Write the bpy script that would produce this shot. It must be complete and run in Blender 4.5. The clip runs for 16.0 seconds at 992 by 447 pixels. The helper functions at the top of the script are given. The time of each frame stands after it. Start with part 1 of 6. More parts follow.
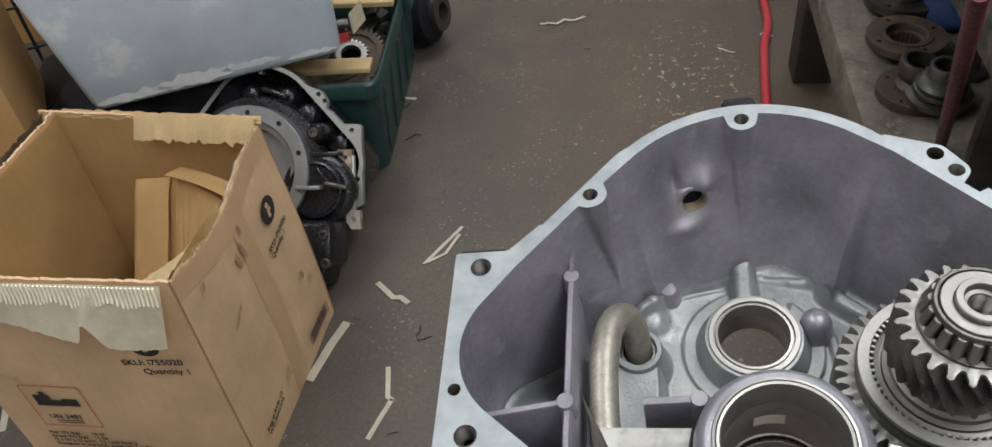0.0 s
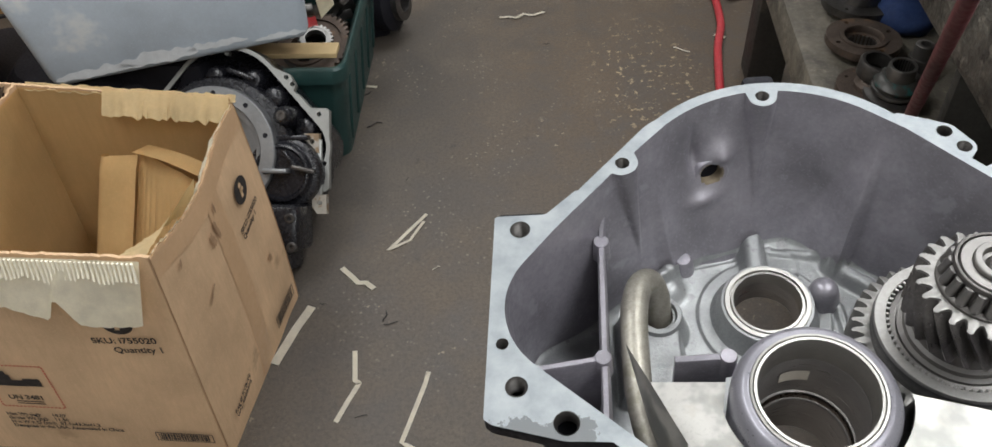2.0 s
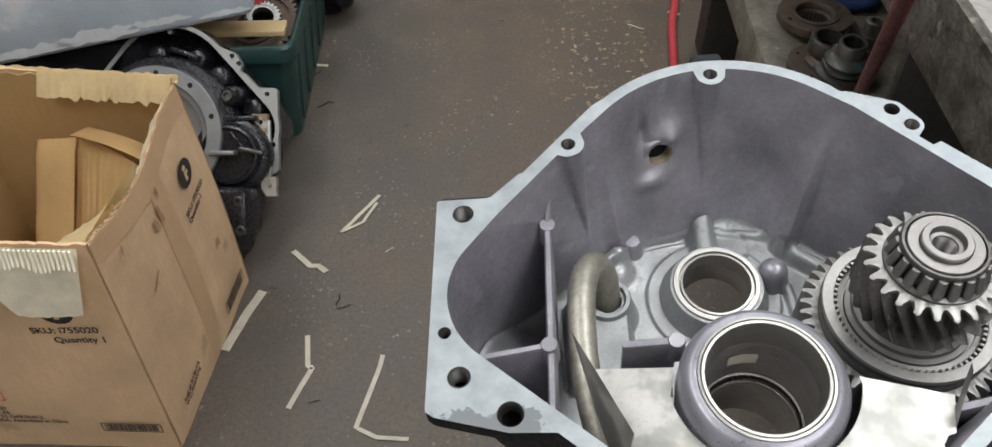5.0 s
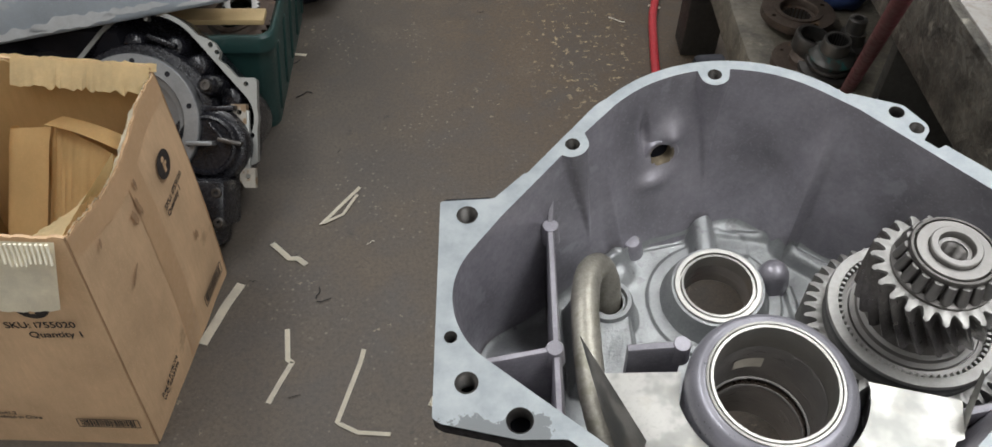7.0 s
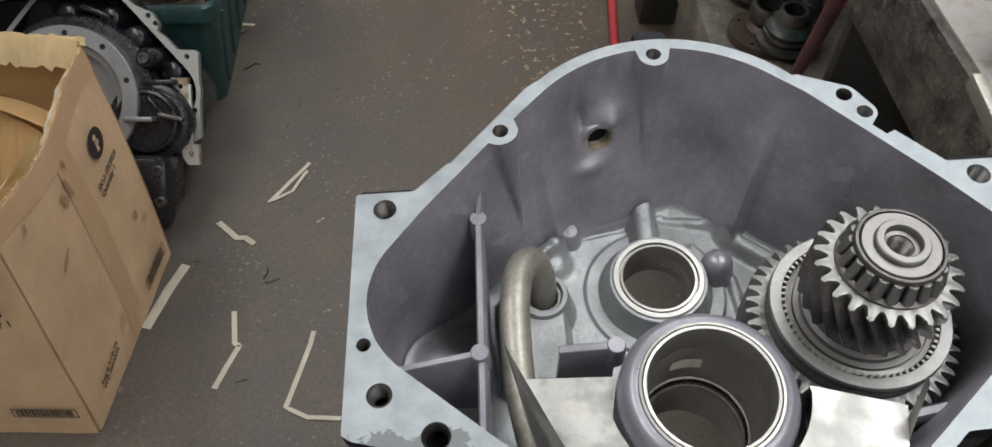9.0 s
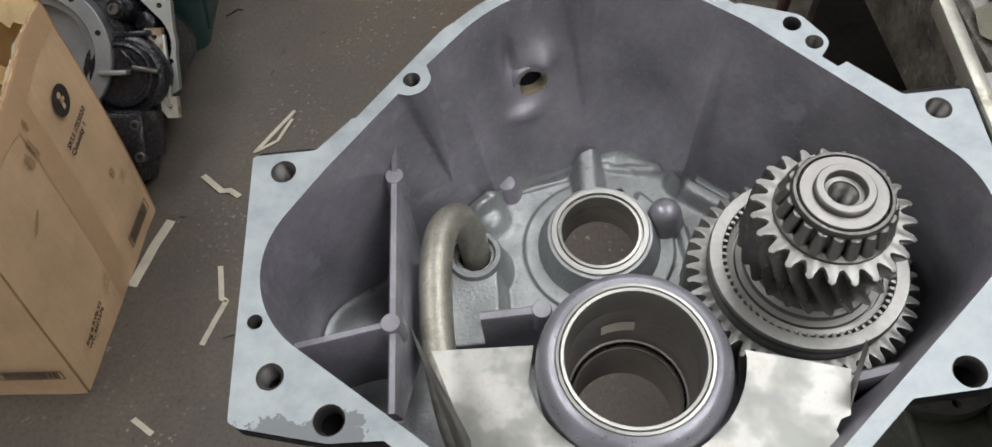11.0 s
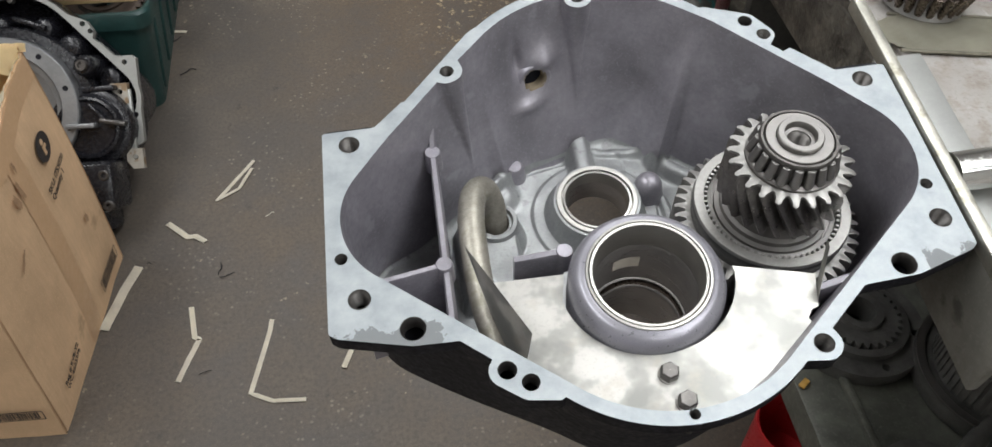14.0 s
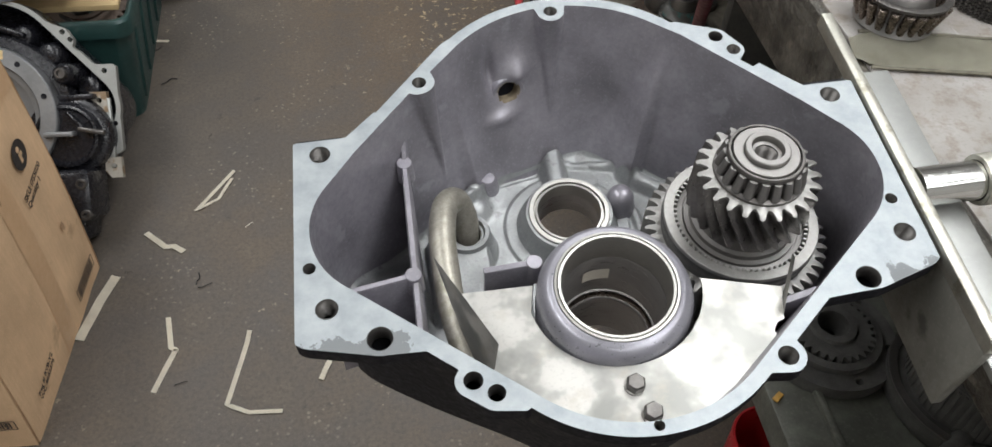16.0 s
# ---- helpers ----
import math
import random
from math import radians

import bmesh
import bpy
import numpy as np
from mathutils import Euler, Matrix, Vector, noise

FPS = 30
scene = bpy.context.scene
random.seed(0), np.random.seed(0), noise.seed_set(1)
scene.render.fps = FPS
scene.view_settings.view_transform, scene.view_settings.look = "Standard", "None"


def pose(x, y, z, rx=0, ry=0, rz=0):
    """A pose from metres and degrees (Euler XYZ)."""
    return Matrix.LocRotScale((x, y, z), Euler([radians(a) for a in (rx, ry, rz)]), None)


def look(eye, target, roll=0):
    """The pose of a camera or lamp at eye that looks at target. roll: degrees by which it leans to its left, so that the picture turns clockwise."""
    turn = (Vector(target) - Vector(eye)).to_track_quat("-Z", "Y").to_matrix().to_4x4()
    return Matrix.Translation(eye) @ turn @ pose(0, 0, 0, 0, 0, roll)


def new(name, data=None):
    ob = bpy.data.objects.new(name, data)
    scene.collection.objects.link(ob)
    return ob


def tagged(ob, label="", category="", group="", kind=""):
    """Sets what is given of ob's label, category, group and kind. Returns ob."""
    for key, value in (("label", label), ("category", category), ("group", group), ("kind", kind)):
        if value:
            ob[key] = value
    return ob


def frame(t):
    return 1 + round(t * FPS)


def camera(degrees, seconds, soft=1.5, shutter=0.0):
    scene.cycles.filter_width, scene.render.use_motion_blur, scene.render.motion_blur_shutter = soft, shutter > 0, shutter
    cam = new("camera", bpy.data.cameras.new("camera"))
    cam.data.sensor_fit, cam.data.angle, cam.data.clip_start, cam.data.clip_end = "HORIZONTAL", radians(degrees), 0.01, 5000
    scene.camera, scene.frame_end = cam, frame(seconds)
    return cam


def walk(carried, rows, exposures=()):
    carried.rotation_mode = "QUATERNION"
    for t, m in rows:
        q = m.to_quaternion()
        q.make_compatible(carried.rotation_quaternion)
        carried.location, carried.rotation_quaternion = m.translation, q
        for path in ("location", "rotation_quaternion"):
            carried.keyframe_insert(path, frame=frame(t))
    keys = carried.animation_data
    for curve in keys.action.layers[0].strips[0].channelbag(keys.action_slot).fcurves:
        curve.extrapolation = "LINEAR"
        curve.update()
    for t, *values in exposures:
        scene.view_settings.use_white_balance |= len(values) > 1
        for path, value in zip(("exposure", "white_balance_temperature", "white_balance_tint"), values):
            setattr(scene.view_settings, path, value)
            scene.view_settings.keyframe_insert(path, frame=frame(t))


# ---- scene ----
cam = camera(59.1, 16.0)
PATH = [
    (0, (0.085, 0.065, 1.408), (-0.028, 1.532, 0.054), -7.2),
    (0.5, (0.053, 0.049, 1.401), (0.003, 1.508, 0.033), -6.9),
    (1, (0.035, 0.033, 1.411), (0.047, 1.488, 0.039), -5.8),
    (1.5, (0.018, 0.032, 1.409), (0.052, 1.493, 0.043), -3.8),
    (2, (0.005, 0.034, 1.408), (0.05, 1.495, 0.044), -1.9),
    (2.5, (0.007, 0.036, 1.406), (0.058, 1.488, 0.032), -1.3),
    (3, (0.007, 0.038, 1.405), (0.064, 1.486, 0.026), -1.2),
    (3.5, (0.007, 0.045, 1.402), (0.073, 1.485, 0.015), -0.9),
    (4, (0.012, 0.048, 1.403), (0.092, 1.483, 0.012), -0.6),
    (4.5, (0.019, 0.051, 1.397), (0.133, 1.481, 0.003), -0.3),
    (4.7, (0.019, 0.05, 1.397), (0.143, 1.476, 0.0), -0.3),
    (7, (-0.004, 0.066, 1.395), (0.194, 1.464, -0.022), 2.2),
    (7.5, (-0.006, 0.066, 1.395), (0.209, 1.458, -0.025), 2.6),
    (8, (-0.005, 0.071, 1.392), (0.234, 1.458, -0.029), 3.2),
    (8.5, (0.005, 0.086, 1.378), (0.266, 1.453, -0.059), 3.5),
    (8.7, (0.015, 0.094, 1.379), (0.28, 1.447, -0.069), 3.7),
    (10.8, (0.114, 0.142, 1.347), (0.313, 1.387, -0.205), 2.7),
    (11, (0.107, 0.136, 1.352), (0.303, 1.371, -0.209), 0.2),
    (11.5, (0.062, 0.097, 1.368), (0.279, 1.375, -0.155), -3.3),
    (12, (0.03, 0.052, 1.362), (0.358, 1.339, -0.133), -0.3),
    (12.5, (0.008, 0.017, 1.367), (0.358, 1.291, -0.134), 1.6),
    (13, (0.007, 0.007, 1.382), (0.378, 1.305, -0.095), 2.4),
    (13.5, (0.001, 0.014, 1.386), (0.386, 1.324, -0.074), 3.0),
    (14, (0.006, 0.019, 1.388), (0.403, 1.337, -0.063), 3.6),
    (14.5, (0.004, 0.019, 1.392), (0.41, 1.341, -0.053), 4.4),
    (15, (0.014, 0.014, 1.389), (0.433, 1.34, -0.049), 4.8),
    (15.5, (0.017, 0.014, 1.389), (0.444, 1.342, -0.044), 5.0),
    (16, (0.016, 0.014, 1.389), (0.45, 1.345, -0.04), 5.0),
]
walk(cam, [(t, look(eye, target, roll)) for t, eye, target, roll in PATH], exposures=((0.0, 0.0), (1.0, -0.02), (2.0, 0.15), (4.5, 0.15), (7.0, -0.03), (8.5, -0.04), (11.0, -0.12), (12.0, -0.09), (12.6, 0.15), (14.0, 0.17), (16.0, 0.18)))

# ---- light: workshop tubes under a pale ceiling ----
world = bpy.data.worlds.new("world")
world.use_nodes = True
world.node_tree.nodes["Background"].inputs["Color"].default_value = (0.75, 0.85, 1.0, 1)
world.node_tree.nodes["Background"].inputs["Strength"].default_value = 0.05
scene.world = world


def tube_lamp(x, y, z, length, width, watts, turn=0, colour=(0.97, 0.985, 1.0)):
    data = bpy.data.lights.new("tube_lamp", "AREA")
    data.shape, data.size, data.size_y = "RECTANGLE", width, length
    data.energy, data.color = watts, colour
    ob = new("tube_lamp", data)
    ob.matrix_world = pose(x, y, z, 0, 0, turn)
    return ob


tube_lamp(0.95, 0.30, 2.85, 2.4, 0.9, 49, 6)
tube_lamp(-1.3, 0.9, 2.95, 2.4, 0.5, 42, 4)
tube_lamp(0.7, -1.7, 2.95, 2.4, 0.5, 31, 90)
tube_lamp(0.5, 3.3, 2.95, 2.4, 0.5, 54, 90)


# ---- materials ----
def nodes_of(name):
    m = bpy.data.materials.new(name)
    m.use_nodes = True
    nt = m.node_tree
    return m, nt, nt.nodes["Principled BSDF"]


def link(nt, a, b):
    nt.links.new(a, b)


def noise_node(nt, coord, scale, detail=5, rough=0.6, stretch=None):
    if stretch:
        mp = nt.nodes.new("ShaderNodeMapping")
        mp.inputs["Scale"].default_value = stretch
        link(nt, coord, mp.inputs["Vector"])
        coord = mp.outputs["Vector"]
    n = nt.nodes.new("ShaderNodeTexNoise")
    n.inputs["Scale"].default_value, n.inputs["Detail"].default_value, n.inputs["Roughness"].default_value = scale, detail, rough
    link(nt, coord, n.inputs["Vector"])
    return n.outputs["Fac"]


def ramp(nt, fac, stops):
    r = nt.nodes.new("ShaderNodeValToRGB")
    e = r.color_ramp.elements
    while len(e) < len(stops):
        e.new(0.5)
    for k, (p, col) in zip(e, stops):
        k.position = p
        k.color = (*col, 1) if len(col) == 3 else col
    link(nt, fac, r.inputs["Fac"])
    return r.outputs["Color"]


def mix(nt, fac, a, b):
    n = nt.nodes.new("ShaderNodeMix")
    n.data_type = "RGBA"
    for socket, v in ((n.inputs["Factor"], fac), (n.inputs["A"], a), (n.inputs["B"], b)):
        if isinstance(v, (int, float)):
            socket.default_value = v
        elif isinstance(v, tuple):
            socket.default_value = (*v, 1)
        else:
            link(nt, v, socket)
    return n.outputs["Result"]


def g(v):
    return (v, v, v)


def surface(name, base, rough=0.5, metal=0.0, vary=0.25, scale=8.0, fine=90.0, bump=0.15, dist=0.001, dirt=None, dirt_at=0.6,
            dirt_scale=6.0, stretch=None, rough_vary=0.12, spec=0.5):
    """A surface with broad and fine variation, dirt with an outline of its own, and a fine relief."""
    m, nt, p = nodes_of(name)
    co = nt.nodes.new("ShaderNodeTexCoord").outputs["Object"]
    broad = noise_node(nt, co, scale, 4, 0.6)
    grain = noise_node(nt, co, fine, 4, 0.65, stretch)
    lo, hi = tuple(max(0, c * (1 - vary)) for c in base), tuple(min(1, c * (1 + vary)) for c in base)
    col = ramp(nt, broad, [(0.3, lo), (0.7, hi)])
    col = mix(nt, ramp(nt, grain, [(0.35, g(0.0)), (0.7, g(0.35))]), col, lo)
    speck = noise_node(nt, co, fine * 2.3, 2, 0.5)
    col = mix(nt, ramp(nt, speck, [(0.56, g(0.0)), (0.74, g(0.5))]), col, hi)
    if dirt:
        d = noise_node(nt, co, dirt_scale, 4, 0.6)
        col = mix(nt, ramp(nt, d, [(dirt_at, g(0)), (dirt_at + 0.08, g(0.85))]), col, dirt)
    link(nt, col, p.inputs["Base Color"])
    link(nt, ramp(nt, grain, [(0.3, g(max(0.03, rough - rough_vary))), (0.7, g(min(1, rough + rough_vary)))]), p.inputs["Roughness"])
    p.inputs["Metallic"].default_value = metal
    p.inputs["Specular IOR Level"].default_value = spec
    b = nt.nodes.new("ShaderNodeBump")
    b.inputs["Strength"].default_value, b.inputs["Distance"].default_value = bump, dist
    link(nt, grain, b.inputs["Height"])
    link(nt, b.outputs["Normal"], p.inputs["Normal"])
    return m


def floor_material():
    """Dark brown floor paint: a worn brown stretch beside the bench with peeled ochre chips, fine pale specks all over."""
    m, nt, p = nodes_of("painted_concrete")
    co = nt.nodes.new("ShaderNodeTexCoord").outputs["Object"]

    def near(x, y, sx, sy):
        mp = nt.nodes.new("ShaderNodeMapping")
        mp.inputs["Location"].default_value = (-x / sx, -y / sy, 0)
        mp.inputs["Scale"].default_value = (1 / sx, 1 / sy, 0)
        link(nt, co, mp.inputs["Vector"])
        grad = nt.nodes.new("ShaderNodeTexGradient")
        grad.gradient_type = "SPHERICAL"
        link(nt, mp.outputs["Vector"], grad.inputs["Vector"])
        return grad.outputs["Fac"]

    def times(a, b):
        n = nt.nodes.new("ShaderNodeMath")
        n.operation = "MULTIPLY"
        for s, v in zip(n.inputs, (a, b)):
            if isinstance(v, float):
                s.default_value = v
            else:
                link(nt, v, s)
        return n.outputs[0]

    broad = noise_node(nt, co, 1.3, 5, 0.6)
    mid = noise_node(nt, co, 7.0, 8, 0.72)
    fine = noise_node(nt, co, 120.0, 3, 0.6)
    grit = noise_node(nt, co, 420.0, 2, 0.6)
    col = ramp(nt, broad, [(0.30, (0.067, 0.057, 0.049)), (0.48, (0.086, 0.070, 0.055)), (0.66, (0.110, 0.081, 0.054))])
    worn = near(0.62, 2.05, 0.75, 1.1)
    col = mix(nt, times(ramp(nt, worn, [(0.0, g(0)), (0.6, g(1))]), 0.75), col, (0.100, 0.066, 0.038))
    col = mix(nt, ramp(nt, mid, [(0.34, g(0.75)), (0.55, g(0))]), col, (0.062, 0.052, 0.045))
    col = mix(nt, ramp(nt, mid, [(0.55, g(0)), (0.72, g(0.55))]), col, (0.138, 0.114, 0.088))
    # peeled chips, thick in one cluster
    chips = noise_node(nt, co, 44.0, 4, 0.62)
    cluster = near(0.51, 2.10, 0.22, 0.44)
    col = mix(nt, times(ramp(nt, chips, [(0.595, g(0)), (0.63, g(1))]), ramp(nt, cluster, [(0.10, g(0)), (0.55, g(1))])), col, (0.36, 0.275, 0.165))
    rare = noise_node(nt, co, 3.1, 3, 0.5)
    col = mix(nt, times(ramp(nt, chips, [(0.655, g(0)), (0.685, g(0.9))]), ramp(nt, rare, [(0.50, g(0)), (0.62, g(1))])), col, (0.30, 0.245, 0.175))
    # fine pale specks in drifts
    v = nt.nodes.new("ShaderNodeTexVoronoi")
    v.inputs["Scale"].default_value = 62
    link(nt, co, v.inputs["Vector"])
    drift = noise_node(nt, co, 4.3, 3, 0.6)
    col = mix(nt, times(ramp(nt, v.outputs["Distance"], [(0.14, g(0.65)), (0.22, g(0))]), ramp(nt, drift, [(0.46, g(0)), (0.62, g(1))])), col, (0.25, 0.215, 0.17))
    dark = noise_node(nt, co, 17.0, 5, 0.65)
    col = mix(nt, ramp(nt, dark, [(0.66, g(0)), (0.71, g(0.75))]), col, (0.030, 0.027, 0.026))
    col = mix(nt, ramp(nt, fine, [(0.36, g(0.5)), (0.56, g(0))]), col, (0.042, 0.036, 0.031))
    col = mix(nt, ramp(nt, grit, [(0.56, g(0)), (0.72, g(0.45))]), col, (0.19, 0.160, 0.128))
    link(nt, col, p.inputs["Base Color"])
    link(nt, ramp(nt, mid, [(0.3, g(0.46)), (0.7, g(0.70))]), p.inputs["Roughness"])
    b = nt.nodes.new("ShaderNodeBump")
    b.inputs["Strength"].default_value, b.inputs["Distance"].default_value = 0.28, 0.002
    link(nt, fine, b.inputs["Height"])
    b2 = nt.nodes.new("ShaderNodeBump")
    b2.inputs["Strength"].default_value, b2.inputs["Distance"].default_value = 0.3, 0.008
    link(nt, mid, b2.inputs["Height"])
    link(nt, b.outputs["Normal"], b2.inputs["Normal"])
    link(nt, b2.outputs["Normal"], p.inputs["Normal"])
    return m


def rim_material():
    """Machined aluminium, with grey sealant left on the two front corners of the flange."""
    m, nt, p = nodes_of("machined_rim")
    co = nt.nodes.new("ShaderNodeTexCoord").outputs["Object"]
    swirl = noise_node(nt, co, 48, 5, 0.65)
    grain = noise_node(nt, co, 900, 2, 0.5, (1, 0.06, 1))
    col = ramp(nt, swirl, [(0.34, (0.265, 0.290, 0.305)), (0.50, (0.325, 0.350, 0.362)), (0.66, (0.385, 0.408, 0.418))])
    sep = nt.nodes.new("ShaderNodeSeparateXYZ")
    link(nt, co, sep.inputs[0])

    def math_node(op, a, b):
        n = nt.nodes.new("ShaderNodeMath")
        n.operation = op
        for s, val in zip(n.inputs, (a, b)):
            if isinstance(val, (int, float)):
                s.default_value = val
            else:
                link(nt, val, s)
        return n.outputs[0]

    edge = noise_node(nt, co, 60, 5, 0.7)
    wob = math_node("MULTIPLY", math_node("SUBTRACT", edge, 0.5), 0.045)
    low = math_node("LESS_THAN", math_node("ADD", sep.outputs["Y"], wob), -0.071)
    left = math_node("LESS_THAN", math_node("ADD", sep.outputs["X"], wob), -0.142)
    right = math_node("GREATER_THAN", math_node("ADD", sep.outputs["X"], wob), 0.172)
    far = math_node("MAXIMUM", left, right)
    rag = math_node("GREATER_THAN", math_node("ADD", edge, 0.0), 0.36)
    mask = math_node("MULTIPLY", math_node("MULTIPLY", low, far), rag)
    col = mix(nt, mask, col, (0.15, 0.16, 0.165))
    link(nt, col, p.inputs["Base Color"])
    link(nt, mix(nt, mask, ramp(nt, swirl, [(0.3, g(0.50)), (0.7, g(0.64))]), g(0.6)), p.inputs["Roughness"])
    link(nt, mix(nt, mask, g(0.92), g(0.1)), p.inputs["Metallic"])
    b = nt.nodes.new("ShaderNodeBump")
    b.inputs["Strength"].default_value, b.inputs["Distance"].default_value = 0.10, 0.0004
    link(nt, grain, b.inputs["Height"])
    link(nt, b.outputs["Normal"], p.inputs["Normal"])
    return m


def sheet_material():
    """Thin tinned sheet, slightly buckled and hazy, lamp reflections painted in as pale clouds, with fine scratches."""
    m, nt, p = nodes_of("buckled_tin_sheet")
    co = nt.nodes.new("ShaderNodeTexCoord").outputs["Object"]
    cloud_glare = noise_node(nt, co, 33, 3, 0.5)
    buckle = noise_node(nt, co, 11, 1, 0.4)
    haze = noise_node(nt, co, 55, 4, 0.6)
    grain = noise_node(nt, co, 420, 3, 0.6)
    # the pale stops are painted reflections of the lamps
    col = ramp(nt, cloud_glare, [(0.40, (0.29, 0.292, 0.272)), (0.49, (0.375, 0.37, 0.345)), (0.54, (0.50, 0.49, 0.46)), (0.60, (0.54, 0.53, 0.495))])
    col = mix(nt, ramp(nt, haze, [(0.55, g(0)), (0.72, g(0.5))]), col, (0.42, 0.385, 0.33))
    col = mix(nt, ramp(nt, grain, [(0.55, g(0)), (0.75, g(0.35))]), col, (0.30, 0.30, 0.28))
    link(nt, col, p.inputs["Base Color"])
    link(nt, ramp(nt, haze, [(0.3, g(0.34)), (0.7, g(0.48))]), p.inputs["Roughness"])
    p.inputs["Metallic"].default_value = 0.6
    b = nt.nodes.new("ShaderNodeBump")
    b.inputs["Strength"].default_value, b.inputs["Distance"].default_value = 0.22, 0.012
    link(nt, buckle, b.inputs["Height"])
    b2 = nt.nodes.new("ShaderNodeBump")
    b2.inputs["Strength"].default_value, b2.inputs["Distance"].default_value = 0.05, 0.0005
    link(nt, grain, b2.inputs["Height"])
    link(nt, b.outputs["Normal"], b2.inputs["Normal"])
    link(nt, b2.outputs["Normal"], p.inputs["Normal"])
    return m


def webbing_material():
    """Woven band: fine cross ribs over grimy cloth."""
    m, nt, p = nodes_of("woven_webbing")
    co = nt.nodes.new("ShaderNodeTexCoord").outputs["Object"]
    broad = noise_node(nt, co, 22, 4, 0.6)
    col = ramp(nt, broad, [(0.3, (0.31, 0.298, 0.235)), (0.7, (0.50, 0.475, 0.38))])
    waves = []
    for direction, scale in (("X", 190), ("Y", 150)):
        w = nt.nodes.new("ShaderNodeTexWave")
        w.bands_direction = direction
        w.inputs["Scale"].default_value, w.inputs["Distortion"].default_value, w.inputs["Detail"].default_value = scale, 1.2, 2
        link(nt, co, w.inputs["Vector"])
        waves.append(w.outputs["Fac"])
    both = nt.nodes.new("ShaderNodeMath")
    both.operation = "MULTIPLY"
    link(nt, waves[0], both.inputs[0])
    link(nt, waves[1], both.inputs[1])
    col = mix(nt, ramp(nt, both.outputs[0], [(0.0, g(0.5)), (0.5, g(0))]), col, (0.13, 0.12, 0.085))
    link(nt, col, p.inputs["Base Color"])
    p.inputs["Roughness"].default_value = 0.92
    b = nt.nodes.new("ShaderNodeBump")
    b.inputs["Strength"].default_value, b.inputs["Distance"].default_value = 0.6, 0.0012
    link(nt, both.outputs[0], b.inputs["Height"])
    link(nt, b.outputs["Normal"], p.inputs["Normal"])
    return m


def bench_material():
    """Worn pale bench top: soft grime, scratches and small brown stains."""
    m, nt, p = nodes_of("worn_bench_top")
    co = nt.nodes.new("ShaderNodeTexCoord").outputs["Object"]
    broad = noise_node(nt, co, 9, 5, 0.65)
    mid = noise_node(nt, co, 48, 5, 0.7)
    fine = noise_node(nt, co, 260, 3, 0.6)
    scratch = noise_node(nt, co, 90, 3, 0.6, (1, 0.06, 1))
    col = ramp(nt, broad, [(0.3, (0.205, 0.185, 0.168)), (0.5, (0.275, 0.258, 0.238)), (0.7, (0.33, 0.315, 0.30))])
    col = mix(nt, ramp(nt, mid, [(0.50, g(0)), (0.72, g(0.7))]), col, (0.155, 0.115, 0.085))
    col = mix(nt, ramp(nt, fine, [(0.56, g(0)), (0.74, g(0.5))]), col, (0.12, 0.105, 0.095))
    col = mix(nt, ramp(nt, scratch, [(0.66, g(0)), (0.72, g(0.5))]), col, (0.44, 0.43, 0.41))
    link(nt, col, p.inputs["Base Color"])
    link(nt, ramp(nt, mid, [(0.3, g(0.42)), (0.7, g(0.62))]), p.inputs["Roughness"])
    p.inputs["Metallic"].default_value = 0.15
    b = nt.nodes.new("ShaderNodeBump")
    b.inputs["Strength"].default_value, b.inputs["Distance"].default_value = 0.25, 0.0015
    link(nt, mid, b.inputs["Height"])
    link(nt, b.outputs["Normal"], p.inputs["Normal"])
    return m


FLOOR = floor_material()
RIM = rim_material()
WALL = surface("wall_paint", (0.66, 0.65, 0.62), 0.7, vary=0.1, scale=1.5, fine=30)
CEILING = surface("ceiling_paint", (0.78, 0.78, 0.77), 0.8, vary=0.06, scale=1.0, fine=20)
CAST = surface("cast_aluminium", (0.305, 0.292, 0.322), 0.38, 0.52, 0.30, 17, 200, 0.35, 0.0006, dirt=(0.36, 0.35, 0.385), dirt_at=0.60, dirt_scale=40, rough_vary=0.10)
CAST_FLOOR = surface("sandy_cast_aluminium", (0.34, 0.35, 0.35), 0.44, 0.65, 0.20, 30, 420, 0.7, 0.0008, dirt=(0.22, 0.22, 0.22), dirt_at=0.62, dirt_scale=60)
BLACK = surface("black_paint", (0.015, 0.015, 0.019), 0.55, 0.0, 0.3, 12, 200, 0.2, 0.0006, spec=0.14)
STEEL = surface("bright_steel", (0.265, 0.255, 0.245), 0.46, 1.0, 0.08, 40, 300, 0.02, 0.0002, rough_vary=0.05)
BRIGHT = surface("ground_bright_ring", (0.41, 0.40, 0.375), 0.42, 0.95, 0.08, 40, 300, 0.02, 0.0002, rough_vary=0.05)
DRUM = surface("dark_burnished_steel", (0.055, 0.054, 0.052), 0.42, 0.3, 0.3, 40, 300, 0.06, 0.0003)
# grimy leg colour, also the dark of the shade under the bench
LEG_AND_SHADE = surface("grimy_leg_and_bench_shade", (0.042, 0.039, 0.034), 0.6, 0.1, 0.4, 12, 90, 0.4, 0.002, dirt=(0.075, 0.066, 0.052), dirt_at=0.6, dirt_scale=14)
GEAR = surface("pale_gear_steel", (0.315, 0.307, 0.293), 0.47, 0.9, 0.18, 60, 300, 0.05, 0.0003, rough_vary=0.06)
# also carries the shade painted inside bolt holes and drillings
DARK_STEEL_AND_SHADE = surface("dark_oily_steel_and_hole_shade", (0.125, 0.118, 0.112), 0.40, 0.85, 0.3, 40, 300, 0.06, 0.0003, rough_vary=0.08)
